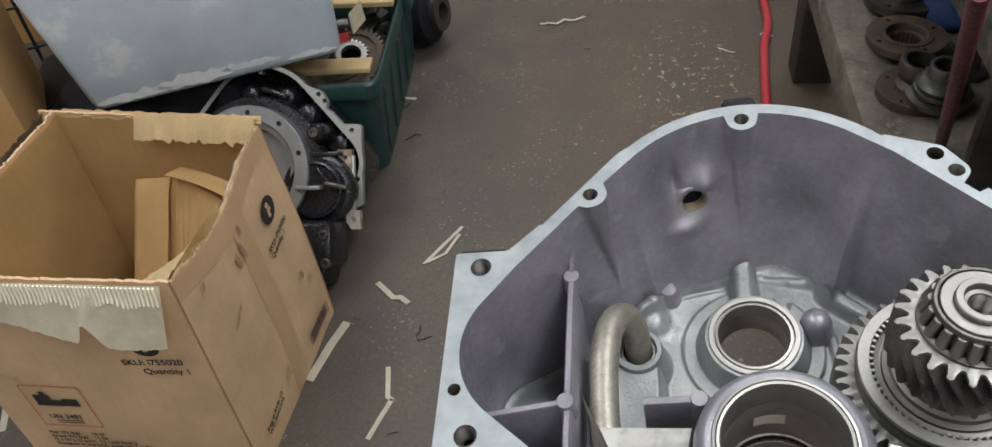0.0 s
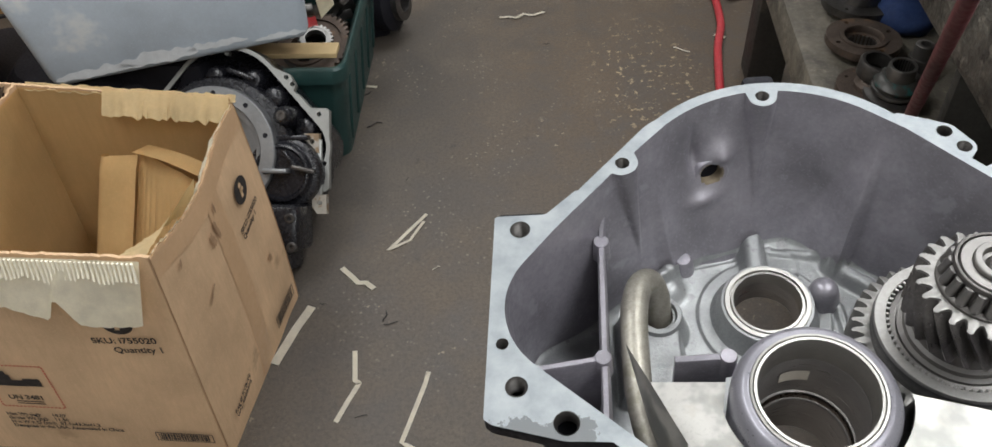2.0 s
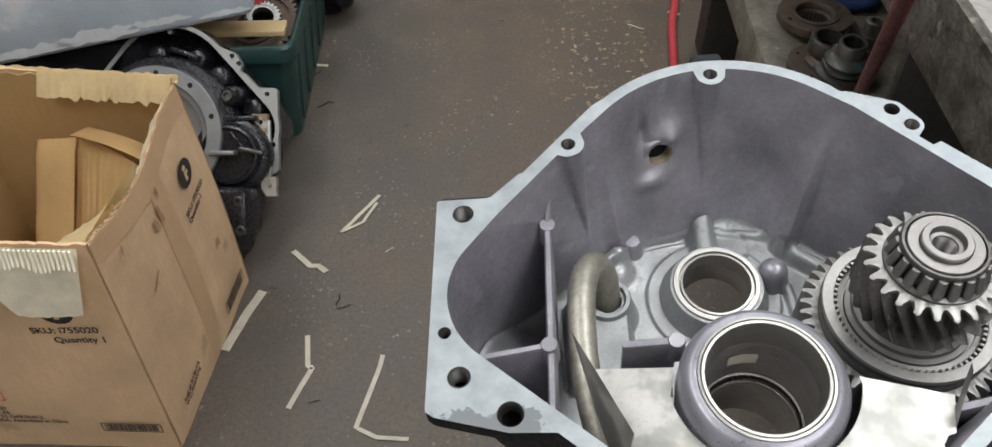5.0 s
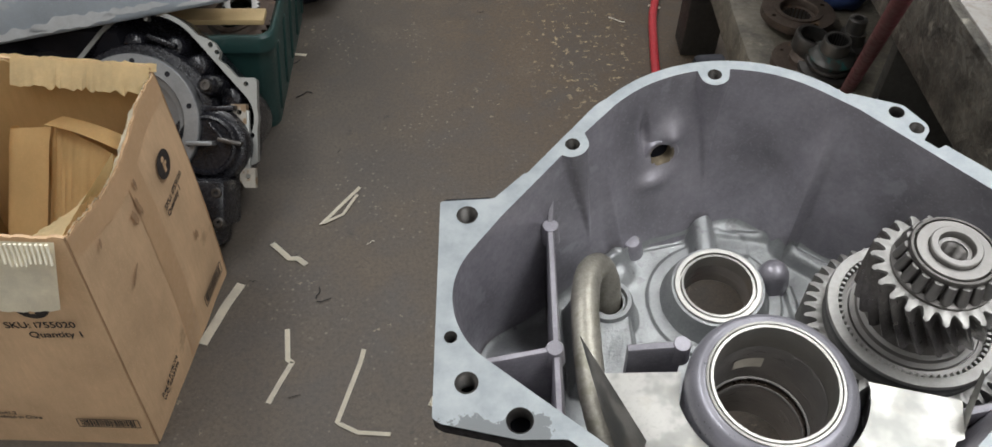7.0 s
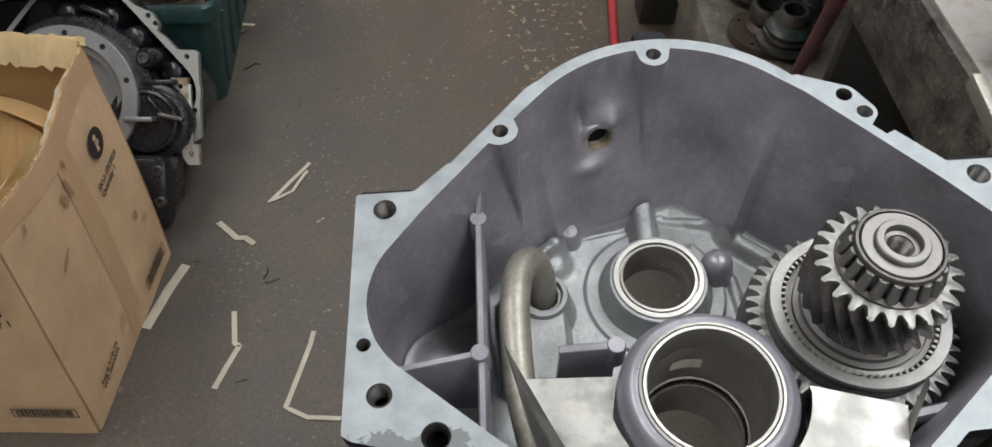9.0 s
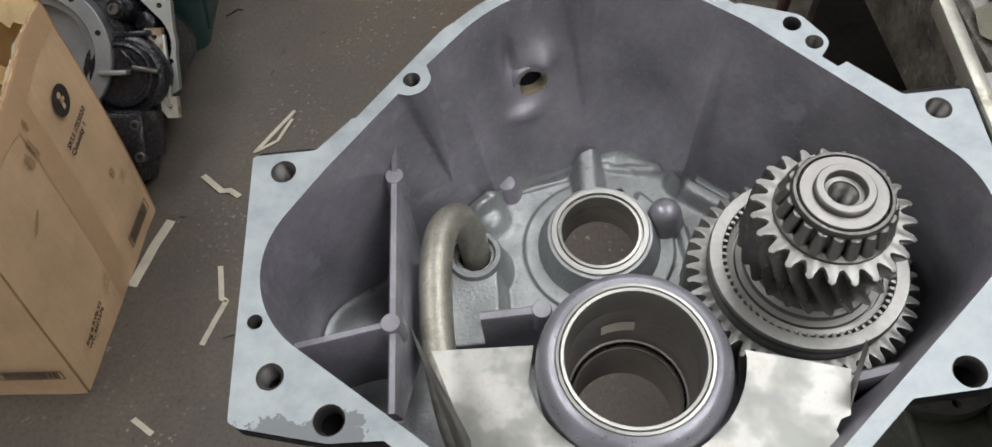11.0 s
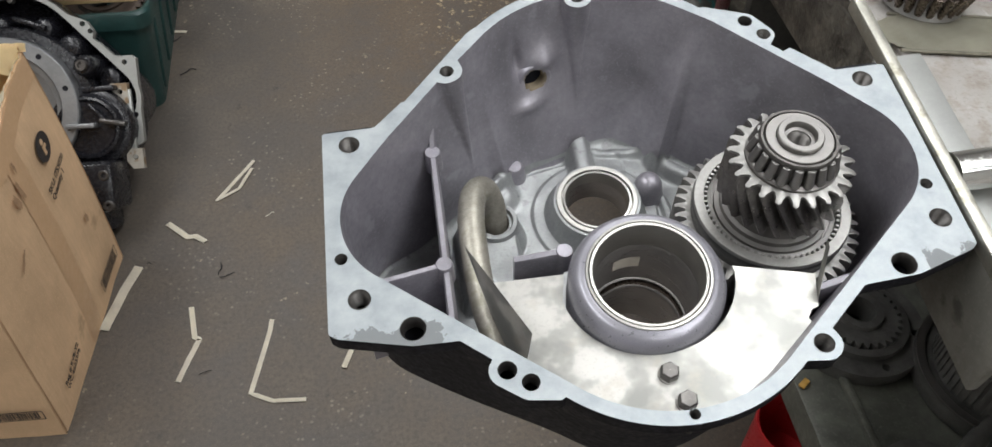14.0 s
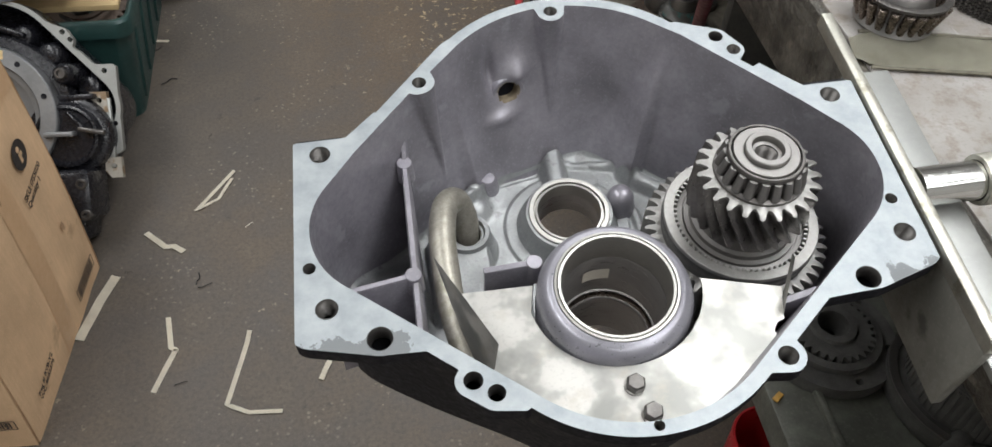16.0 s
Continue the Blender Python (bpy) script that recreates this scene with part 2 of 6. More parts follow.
BORE = surface("bored_aluminium", (0.36, 0.345, 0.335), 0.36, 0.8, 0.15, 30, 900, 0.12, 0.0003, stretch=(0.05, 0.05, 1))
TORUS = surface("smooth_cast_boss", (0.27, 0.265, 0.295), 0.36, 0.5, 0.16, 25, 300, 0.2, 0.0005, dirt=(0.17, 0.165, 0.18), dirt_at=0.62, dirt_scale=18)
SHEET = sheet_material()
PIPE = surface("stained_steel_pipe", (0.36, 0.34, 0.29), 0.50, 0.65, 0.35, 45, 350, 0.2, 0.0005, dirt=(0.25, 0.24, 0.19), dirt_at=0.53, dirt_scale=45)
CARD = surface("cardboard", (0.63, 0.425, 0.255), 0.78, 0.0, 0.20, 6, 160, 0.2, 0.0007, dirt=(0.42, 0.275, 0.16), dirt_at=0.64, dirt_scale=9, stretch=(1, 1, 0.15))
# golden tone on the box walls includes light shining through the board
CARD_IN = surface("cardboard_inside", (0.72, 0.495, 0.225), 0.8, 0.0, 0.12, 5, 130, 0.15, 0.0006, stretch=(1, 1, 0.12))
CARD_PALE = surface("pale_torn_ply", (0.76, 0.60, 0.34), 0.85, 0.0, 0.12, 20, 150, 0.3, 0.001)
CARD_TORN = surface("torn_cardboard", (0.90, 0.84, 0.68), 0.85, 0.0, 0.12, 30, 200, 0.4, 0.001)
PEEL = surface("peeled_grey_ply", (0.30, 0.25, 0.20), 0.85, 0.0, 0.3, 30, 200, 0.4, 0.001)
INK = surface("box_ink", (0.030, 0.024, 0.022), 0.7, vary=0.3, scale=60)
RED_INK = surface("red_ink", (0.50, 0.10, 0.06), 0.7, vary=0.2, scale=60)
TAPE = surface("packing_tape", (0.58, 0.375, 0.215), 0.42, vary=0.08, scale=10)
PAPER = surface("dirty_paper", (0.76, 0.71, 0.60), 0.8, vary=0.12, scale=40, fine=200)
GREEN_BIN = surface("green_plastic", (0.018, 0.052, 0.048), 0.42, vary=0.3, scale=9, fine=140, dirt=(0.055, 0.080, 0.072), dirt_at=0.60, dirt_scale=11)
GREY_TUB = surface("grey_plastic", (0.52, 0.60, 0.68), 0.36, vary=0.14, scale=7, fine=120, dirt=(0.76, 0.80, 0.82), dirt_at=0.63, dirt_scale=7)
RUST = surface("rusty_steel", (0.105, 0.078, 0.062), 0.55, 0.5, 0.35, 30, 250, 0.3, 0.0008, dirt=(0.20, 0.12, 0.07), dirt_at=0.6, dirt_scale=25)
TEAL = surface("flaking_teal_paint", (0.060, 0.058, 0.052), 0.4, 0.3, 0.3, 30, 250, 0.2, 0.0005, dirt=(0.025, 0.135, 0.125), dirt_at=0.53, dirt_scale=26)
SLAB = surface("grimy_shelf_board", (0.145, 0.128, 0.100), 0.60, vary=0.55, scale=13, fine=70, bump=0.8, dist=0.004, dirt=(0.26, 0.23, 0.175), dirt_at=0.62, dirt_scale=28)
OILY = surface("oily_dark_parts", (0.125, 0.122, 0.115), 0.42, 0.35, 0.3, 40, 300, 0.1, 0.0004)
GREASE = surface("greasy_green_steel", (0.125, 0.128, 0.108), 0.42, 0.2, 0.45, 16, 120, 0.25, 0.001, dirt=(0.11, 0.11, 0.085), dirt_at=0.62, dirt_scale=9)
BENCH_TOP = bench_material()
BENCH_SIDE = surface("grimy_bench_steel", (0.105, 0.097, 0.082), 0.40, 0.3, 0.75, 26, 120, 1.0, 0.004, dirt=(0.26, 0.24, 0.20), dirt_at=0.60, dirt_scale=45)
ZINC = surface("rough_zinc_bar", (0.50, 0.49, 0.43), 0.40, 0.85, 0.2, 30, 260, 0.5, 0.001, dirt=(0.28, 0.26, 0.20), dirt_at=0.60, dirt_scale=40)
CLAMP = surface("worn_dark_plate", (0.24, 0.233, 0.205), 0.5, 0.2, 0.25, 14, 140, 0.25, 0.001, dirt=(0.09, 0.085, 0.075), dirt_at=0.6, dirt_scale=22)
PLATE = surface("milled_plate", (0.36, 0.365, 0.35), 0.5, 0.75, 0.08, 30, 160, 0.03, 0.0004, rough_vary=0.04)
PALE_RING = surface("dull_aluminium_ring", (0.27, 0.275, 0.28), 0.45, 0.6, 0.2, 18, 200, 0.15, 0.0005)
PAD_METAL = surface("rust_stained_pad", (0.40, 0.37, 0.32), 0.55, 0.4, 0.2, 30, 200, 0.2, 0.0005, dirt=(0.22, 0.14, 0.07), dirt_at=0.52, dirt_scale=45)
SCUFF_HIGHLIGHT = surface("pale_scuff_and_highlight", (0.72, 0.765, 0.80), 0.5, vary=0.14, scale=20, fine=150)
CHROME = surface("polished_shaft", (0.62, 0.62, 0.60), 0.16, 1.0, 0.06, 20, 500, 0.05, 0.0002, stretch=(1, 1, 0.1))
HOSE = surface("red_rubber_hose", (0.46, 0.035, 0.045), 0.42, vary=0.12, scale=30)
ROD = surface("red_oxide_rod", (0.13, 0.028, 0.034), 0.45, vary=0.3, scale=14)
RED_CAN = surface("red_plastic_can", (0.42, 0.022, 0.025), 0.35, vary=0.1, scale=20)
GOLD = surface("gold_label", (0.52, 0.30, 0.07), 0.5, vary=0.35, scale=40)
CREAM = surface("cream_print", (0.75, 0.68, 0.5), 0.6, vary=0.1, scale=40)
CLOTH = webbing_material()
HEM = surface("grimy_hem", (0.15, 0.138, 0.105), 0.95, vary=0.4, scale=60, fine=300, bump=0.6, dist=0.001)
WOOD = surface("pale_wood", (0.50, 0.37, 0.19), 0.7, vary=0.12, scale=14, fine=90, stretch=(0.15, 1, 1))
ORANGE_CARD = surface("orange_cardboard", (0.40, 0.23, 0.09), 0.75, vary=0.12, scale=6)
SLOT = surface("pale_machined_slot", (0.62, 0.57, 0.49), 0.5, 0.3, 0.1, 60, 300, 0.1, 0.0003)
PORT_BROWN = surface("brown_port_metal", (0.23, 0.185, 0.125), 0.6, 0.3, 0.3, 90, 300, 0.2, 0.0004)
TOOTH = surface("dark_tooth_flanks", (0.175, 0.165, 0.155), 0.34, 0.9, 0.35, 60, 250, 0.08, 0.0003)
SMUDGE = surface("oil_smudge", (0.38, 0.235, 0.135), 0.7, vary=0.2, scale=60)
ROLLER = surface("oily_brown_rollers", (0.20, 0.165, 0.14), 0.30, 0.9, 0.2, 60, 300, 0.05, 0.0003)
GLOSS = surface("glossy_black_casting", (0.011, 0.011, 0.014), 0.26, 0.0, 0.35, 20, 160, 0.35, 0.0012, dirt=(0.030, 0.029, 0.028), dirt_at=0.64, dirt_scale=30, spec=0.42)
BLUE = surface("blue_rag", (0.02, 0.045, 0.14), 0.8, vary=0.3, scale=20)


# ---- building helpers ----
def part(name, bm, material, parent=None, label="", smooth=40):
    me = bpy.data.meshes.new(name)
    bmesh.ops.recalc_face_normals(bm, faces=bm.faces[:])
    bm.to_mesh(me)
    bm.free()
    me.materials.append(material)
    for f in me.polygons:
        f.use_smooth = True
    me.set_sharp_from_angle(angle=radians(smooth))
    ob = new(name, me)
    if parent:
        ob.parent = parent
    if label:
        ob["label"] = label
    return ob


def thing(name, m, label, category, group="", kind=""):
    ob = new(name)
    ob.matrix_world = m
    return tagged(ob, label, category, group, kind)


def sheet_faces(bm, rows, close_u=False, close_v=False):
    """Quads over rows of points."""
    vs = [[bm.verts.new(p) for p in row] for row in rows]
    nr, nc = len(vs), len(vs[0])
    for i in range(nr if close_u else nr - 1):
        a, b = vs[i], vs[(i + 1) % nr]
        for j in range(nc if close_v else nc - 1):
            k = (j + 1) % nc
            try:
                bm.faces.new((a[j], a[k], b[k], b[j]))
            except ValueError:
                pass
    return vs


def lathe(bm, prof, seg=48, m=Matrix(), closed=False, cap=False):
    rows = [[m @ Vector((r * math.cos(a), r * math.sin(a), z)) for a in (2 * math.pi * k / seg for k in range(seg))] for r, z in prof]
    vs = sheet_faces(bm, rows, close_u=closed, close_v=True)
    if cap:
        bm.faces.new(vs[0])
        bm.faces.new(vs[-1])
    return bm


def slab(bm, sx, sy, sz, m=Matrix(), bevel=0.0, seg=2):
    made = bmesh.ops.create_cube(bm, size=1.0, matrix=m @ Matrix.Diagonal((sx, sy, sz, 1)))["verts"]
    if bevel:
        edges = {e for v in made for e in v.link_edges}
        bmesh.ops.bevel(bm, geom=list(edges), offset=bevel, segments=seg, affect="EDGES", profile=0.5)
    return bm


def spline(pts, n):
    """A smooth line through points (Catmull-Rom)."""
    p = [Vector(q) for q in pts]
    p = [2 * p[0] - p[1], *p, 2 * p[-1] - p[-2]]
    out = []
    for i in range(1, len(p) - 2):
        for k in range(n):
            t = k / n
            a, b, c, d = p[i - 1], p[i], p[i + 1], p[i + 2]
            out.append(0.5 * (2 * b + (c - a) * t + (2 * a - 5 * b + 4 * c - d) * t * t + (3 * b - a - 3 * c + d) * t ** 3))
    return out + [p[-2]]


def tube(bm, pts, r, seg=16, inner=0.0):
    rows, up = [], None
    for i, p in enumerate(pts):
        d = (pts[min(i + 1, len(pts) - 1)] - pts[max(i - 1, 0)]).normalized()
        if up is None:
            up = d.orthogonal().normalized()
        up = (up - d * up.dot(d)).normalized()
        side = d.cross(up)
        rows.append([p + r * (math.cos(a) * up + math.sin(a) * side) for a in (2 * math.pi * k / seg for k in range(seg))])
    vs = sheet_faces(bm, rows, close_v=True)
    bm.faces.new(vs[0])
    bm.faces.new(vs[-1])
    return bm


def ring2d(cx, cy, r, n=28):
    return [(cx + r * math.cos(2 * math.pi * k / n), cy + r * math.sin(2 * math.pi * k / n)) for k in range(n)]


def flat(bm, loops, z):
    """A flat face with holes: the first loop is its outline."""
    edges = []
    for loop in loops:
        vs = [bm.verts.new((*p, z(*p) if callable(z) else z)) for p in loop]
        edges += [bm.edges.new((vs[k], vs[(k + 1) % len(vs)])) for k in range(len(vs))]
    bmesh.ops.triangle_fill(bm, use_beauty=True, use_dissolve=False, edges=edges)


def plate_with_holes(bm, loops, z0, z1):
    """A plate between two heights, open through its holes. Heights are numbers or functions of x and y."""
    f0, f1 = (z if callable(z) else (lambda x, y, v=z: v) for z in (z0, z1))
    flat(bm, loops, f0)
    flat(bm, loops, f1)
    for loop in loops:
        sheet_faces(bm, [[(*p, f0(*p)) for p in loop], [(*p, f1(*p)) for p in loop]], close_v=True)
    bmesh.ops.remove_doubles(bm, verts=bm.verts[:], dist=1e-6)
    return bm


def lettering(text, size, m, parent, material=None, name="lettering"):
    cu = bpy.data.curves.new(name, "FONT")
    cu.body, cu.size, cu.extrude, cu.offset = text, size, 0.0002, size * 0.012
    tmp = new(name, cu)
    bpy.context.view_layer.update()
    me = bpy.data.meshes.new_from_object(tmp)
    bpy.data.objects.remove(tmp)
    me.materials.clear()
    me.materials.append(material or INK)
    ob = new(name, me)
    ob.parent, ob.matrix_local = parent, m
    return ob


def gear_outline(teeth, tip, root, turn=0.0, land=0.34):
    """One gear's outline, six points a tooth."""
    out, step = [], 2 * math.pi / teeth
    for k in range(teeth):
        for f, r in ((-0.47, root), (-0.34, root + 0.14 * (tip - root)), (-0.5 * land, tip - 0.16 * (tip - root)), (0, tip), (0.5 * land, tip - 0.16 * (tip - root)), (0.34, root + 0.14 * (tip - root))):
            a = turn + (k + f) * step
            out.append((r * math.cos(a), r * math.sin(a)))
    return out


def gear_body(bm, teeth, tip, root, bore, z0, z1, twist=0.0, layers=2, chamfer=0.0, m=Matrix()):
    """A toothed ring from z0 up to z1, twisted on the way, with a bore through it."""
    n = 6 * teeth
    rows = []
    for k in range(layers + 1):
        f = k / layers
        rows.append([m @ Vector((x, y, z0 + (z1 - z0) * f)) for x, y in gear_outline(teeth, tip, root, twist * f)])
    if chamfer:
        rows.append([m @ Vector((x, y, z1 + chamfer)) for x, y in gear_outline(teeth, tip - 1.6 * chamfer, root - 0.4 * chamfer, twist)])
    top = z1 + chamfer
    circle = lambda z, f: [m @ Vector((bore * math.cos(2 * math.pi * (k / 6 - 0.46) / teeth + twist * f), bore * math.sin(2 * math.pi * (k / 6 - 0.46) / teeth + twist * f), z)) for k in range(n)]
    rows += [circle(top, 1), circle(z0, 0)]
    sheet_faces(bm, rows, close_u=True, close_v=True)
    return bm


def thread_hole(bm, x, y, r, depth=0.016, turns=7, top=0.0, bottom=True):
    prof = [(r * 1.14, top + 0.0001), (r, top - 0.0012)]
    for k in range(turns):
        z = top - 0.0012 - (depth - 0.002) * (k + 0.5) / turns
        prof += [(r * 0.84, z), (r, z - (depth - 0.002) * 0.5 / turns)]
    if bottom:
        prof.append((0.0002, top - depth))
    return lathe(bm, prof, 24, Matrix.Translation((x, y, 0)))


# ---- the room ----
def structure(name, bm, material, label):
    return tagged(part(name, bm, material), label, name.split("_")[0], kind="structure")


bm = bmesh.new()
bmesh.ops.create_grid(bm, x_segments=2, y_segments=2, size=1, matrix=Matrix.Translation((0.3, 1.5, 0)) @ Matrix.Diagonal((3.2, 4.2, 1, 1)))
structure("floor", bm, FLOOR, "worn dark brown painted concrete workshop floor with chips")
for name, sx, sy, x, y in (("wall_north", 6.6, 0.2, 0.3, 5.8), ("wall_south", 6.6, 0.2, 0.3, -2.8), ("wall_west", 0.2, 8.4, -3.0, 1.5), ("wall_east", 0.2, 8.4, 3.6, 1.5)):
    structure(name, slab(bmesh.new(), sx, sy, 3.1, Matrix.Translation((x, y, 1.55))), WALL, "plain painted workshop wall")
structure("ceiling", slab(bmesh.new(), 6.8, 8.8, 0.1, Matrix.Translation((0.3, 1.5, 3.15))), CEILING, "plain pale workshop ceiling")

# ---- the open gearbox housing ----
# Its own frame: the rim's plane is z = 0, the bores lie on x = 0.
HOUSING = Matrix(((0.9913, 0.0839, -0.1012, 0.2205), (-0.0997, 0.9817, -0.1624, 0.4023), (0.0857, 0.1711, 0.9815, 0.9682), (0, 0, 0, 1)))
CIRCLES = ((0, 0.091, 0.1155), (0.143, 0.014, 0.0605), (0, -0.049, 0.1030), (-0.143, 0.014, 0.0590))
RIM_HOLES = ((0.0, 0.201, 0.0048), (-0.114, 0.139, 0.0048), (-0.192, 0.080, 0.0066), (-0.203, -0.015, 0.0038), (-0.193, -0.047, 0.0066), (-0.161, -0.073, 0.0074),
             (0.125, 0.153, 0.0050), (0.135, 0.137, 0.0048), (0.193, 0.080, 0.0066), (0.200, -0.019, 0.0038), (0.198, -0.047, 0.0066), (0.160, -0.077, 0.0074),
             (0.089, -0.123, 0.0058), (-0.002, -0.155, 0.0030), (-0.094, -0.120, 0.0050), (-0.107, -0.110, 0.0054))
THROUGH = (5, 6, 11, 14, 15)
N = 720
ANGLES = [2 * math.pi * k / N for k in range(N)]


def hull_of(circles):
    pts = sorted({(round(cx + r * math.cos(a), 6), round(cy + r * math.sin(a), 6)) for cx, cy, r in circles for a in (2 * math.pi * k / 120 for k in range(120))})

    def chain(seq):
        out = []
        for p in seq:
            while len(out) > 1 and (out[-1][0] - out[-2][0]) * (p[1] - out[-2][1]) - (out[-1][1] - out[-2][1]) * (p[0] - out[-2][0]) <= 0:
                out.pop()
            out.append(p)
        return out[:-1]

    return np.array(chain(pts) + chain(pts[::-1]))


def reach(poly, a):
    """How far a ray from the origin goes to its last crossing of a polygon; 0 if it misses."""
    d = np.array((math.cos(a), math.sin(a)))
    p, q = np.asarray(poly, float), np.roll(np.asarray(poly, float), -1, 0)
    e = q - p
    den = d[0] * e[:, 1] - d[1] * e[:, 0]
    den = np.where(abs(den) < 1e-12, 1e-12, den)
    t = (p[:, 0] * e[:, 1] - p[:, 1] * e[:, 0]) / den
    s = (p[:, 0] * d[1] - p[:, 1] * d[0]) / den
    ok = (s >= -1e-9) & (s <= 1 + 1e-9) & (t > 0)
    return float(t[ok].max()) if ok.any() else 0.0


def entry(cx, cy, r, a):
    """Where a ray from the origin first meets a circle."""
    dx, dy = math.cos(a), math.sin(a)
    along, off = cx * dx + cy * dy, cx * dy - cy * dx
    return along - math.sqrt(r * r - off * off) if along > 0 and abs(off) < r else 9.0


def grown(by):
    return hull_of([(cx, cy, r + by) for cx, cy, r in CIRCLES])


def bulge(points, side, by, r=0.03, grow=0.0):
    """Circles that push the slanting edge of one side outwards a little."""
    return [(x + side * 0.751 * (by - r), y + 0.660 * (by - r), r + grow) for x, y in ((side * px, py) for px, py in points)]


SWELL_L, SWELL_R = bulge(((0.110, 0.1405), (0.165, 0.0782)), -1, 0.0020), bulge(((0.098, 0.1542), (0.165, 0.0782)), 1, 0.0032)
CAVITY = [reach(hull_of(CIRCLES + tuple(SWELL_L) + tuple(SWELL_R)), a) for a in ANGLES]
SHELL = [reach(grown(0.008), a) for a in ANGLES]
EAR_R = ((0.150, 0.120), (0.176, 0.092), (0.214, 0.092), (0.213, -0.070), (0.208, -0.074), (0.167, -0.086), (0.129, -0.088), (0.117, -0.096), (0.10, -0.06))
EAR_L = ((-0.15, 0.115), (-0.173, 0.093), (-0.211, 0.093), (-0.214, -0.069), (-0.209, -0.073), (-0.162, -0.085), (-0.133, -0.086), (-0.112, -0.104), (-0.10, -0.06))
LUGS = (hull_of(((0.125, 0.152, 0.0095), (0.134, 0.137, 0.0095), (0.108, 0.161, 0.003), (0.096, 0.171, 0.003), (0.10, 0.12, 0.004))), hull_of(((-0.094, -0.120, 0.0115), (-0.107, -0.110, 0.0115), (-0.078, -0.131, 0.003), (-0.07, -0.08, 0.004))),
        hull_of(((0.089, -0.123, 0.0115), (0.076, -0.130, 0.003), (0.07, -0.08, 0.004))))
OUTER = [max(reach(p, a) for p in (grown(0.0092), hull_of(bulge(((0.088, 0.1655), (0.165, 0.0782)), -1, 0.0024, 0.03, 0.0092)), EAR_R, EAR_L, *LUGS)) for a in ANGLES]
BOSSES = ((0.0, 0.2015, 0.0115), (-0.114, 0.1395, 0.0120))


def draft(a):
    return 0.07 + (0.23 if math.sin(a) > 0 else 0.14) * abs(math.sin(a)) ** 1.5


def wall_reach(k, depth):
    """The cavity's wall at one angle and depth: draft, the two bolt bosses that fade down the wall, the port's pocket and the corner crease."""
    a = ANGLES[k]
    r = CAVITY[k] - draft(a) * depth
    for bx, by, br in BOSSES:
        free, f = r, 1 - depth / 0.10
        r = min(r, entry(bx, by, br, a))
        if f > 0:
            c = free * ((a - math.atan2(by, bx) + math.pi) % (2 * math.pi) - math.pi) / (0.0125 * f)
            r = min(r, free - 0.0105 * f ** 0.8 * math.sqrt(max(0, 1 - c * c)))
    arc = r * ((a - math.atan2(0.182, -0.039) + math.pi) % (2 * math.pi) - math.pi)
    # cast lips above and below the port, a groove beside it
    r -= 0.0095 * math.exp(-(((arc + 0.011) / 0.011) ** 2) - ((depth - 0.049) / 0.009) ** 2)
    r -= 0.0060 * math.exp(-(((arc - 0.009) / 0.015) ** 2) - ((depth - 0.083) / 0.006) ** 2)
    r += 0.0085 * math.exp(-(((arc - 0.0135) / 0.0045) ** 2) - ((depth - 0.043) / 0.016) ** 2)
    # the wall's foot comes in behind the small bore
    turn = (a - radians(99)) / radians(15)
    r -= 0.018 * max(0, (depth - 0.045) / 0.09) ** 1.3 * math.exp(-turn * turn)
    # flat facets that widen towards the floor
    crease = r * ((a - math.atan2(0.150, 0.080) + math.pi) % (2 * math.pi) - math.pi)
    grow = max(0, min(1, (depth - 0.015) / 0.12))
    width = 0.006 + 0.044 * grow
    r -= 0.019 * grow * max(0, 1 - (crease / width if crease > 0 else -crease / 0.009))
    fold = r * ((a - math.atan2(0.150, -0.085) + math.pi) % (2 * math.pi) - math.pi)
    grow = max(0, min(1, (depth - 0.05) / 0.085))
    width = 0.005 + 0.026 * grow
    r -= 0.008 * grow * max(0, 1 - (-fold / width if fold < 0 else fold / 0.010))
    return r


def loop_of(reaches):
    return [(r * math.cos(a), r * math.sin(a)) for r, a in zip(reaches, ANGLES)]


housing = thing("gearbox_housing", HOUSING, "open cast aluminium gearbox housing, machined bright rim, black painted outside", "gearbox housing")

# machined rim with its bolt holes
MOUTH = [wall_reach(k, 0.0) for k in range(N)]
bm = bmesh.new()
flat(bm, [loop_of(OUTER), loop_of(MOUTH)] + [ring2d(x, y, r * 1.14, 24) for x, y, r in RIM_HOLES], 0.0)
part("rim_face", bm, RIM, housing, "bright machined aluminium sealing face")
# hole shade is put into the colour: dark metal set in the aluminium
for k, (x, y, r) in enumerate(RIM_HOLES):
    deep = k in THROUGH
    part("bolt_hole", thread_hole(bmesh.new(), x, y, r, 0.026 if not deep else 0.014, 14 if not deep else 1, 0.0, not deep), DARK_STEEL_AND_SHADE, housing)

# outer shell, painted black
bm = bmesh.new()
rows = [[(x, y, 0) for x, y in loop_of(OUTER)], [(x, y, -0.0004) for x, y in loop_of(OUTER)], [(x, y, -0.013) for x, y in loop_of(OUTER)], [(x * 0.985, y * 0.985, -0.016) for x, y in loop_of(OUTER)]]
for depth in (0.022, 0.06, 0.10, 0.135, 0.152):
    rows.append([(x, y, -depth) for x, y in loop_of([r - draft(a) * depth for r, a in zip(SHELL, ANGLES)])])
sheet_faces(bm, rows, close_v=True)
part("outer_shell", bm, BLACK, housing, "glossy black painted casting")
part("mounting_tab", slab(bmesh.new(), 0.026, 0.018, 0.03, Matrix.Translation((0.0, 0.2185, -0.0165)), 0.005), BLACK, housing, "chipped black painted tab")
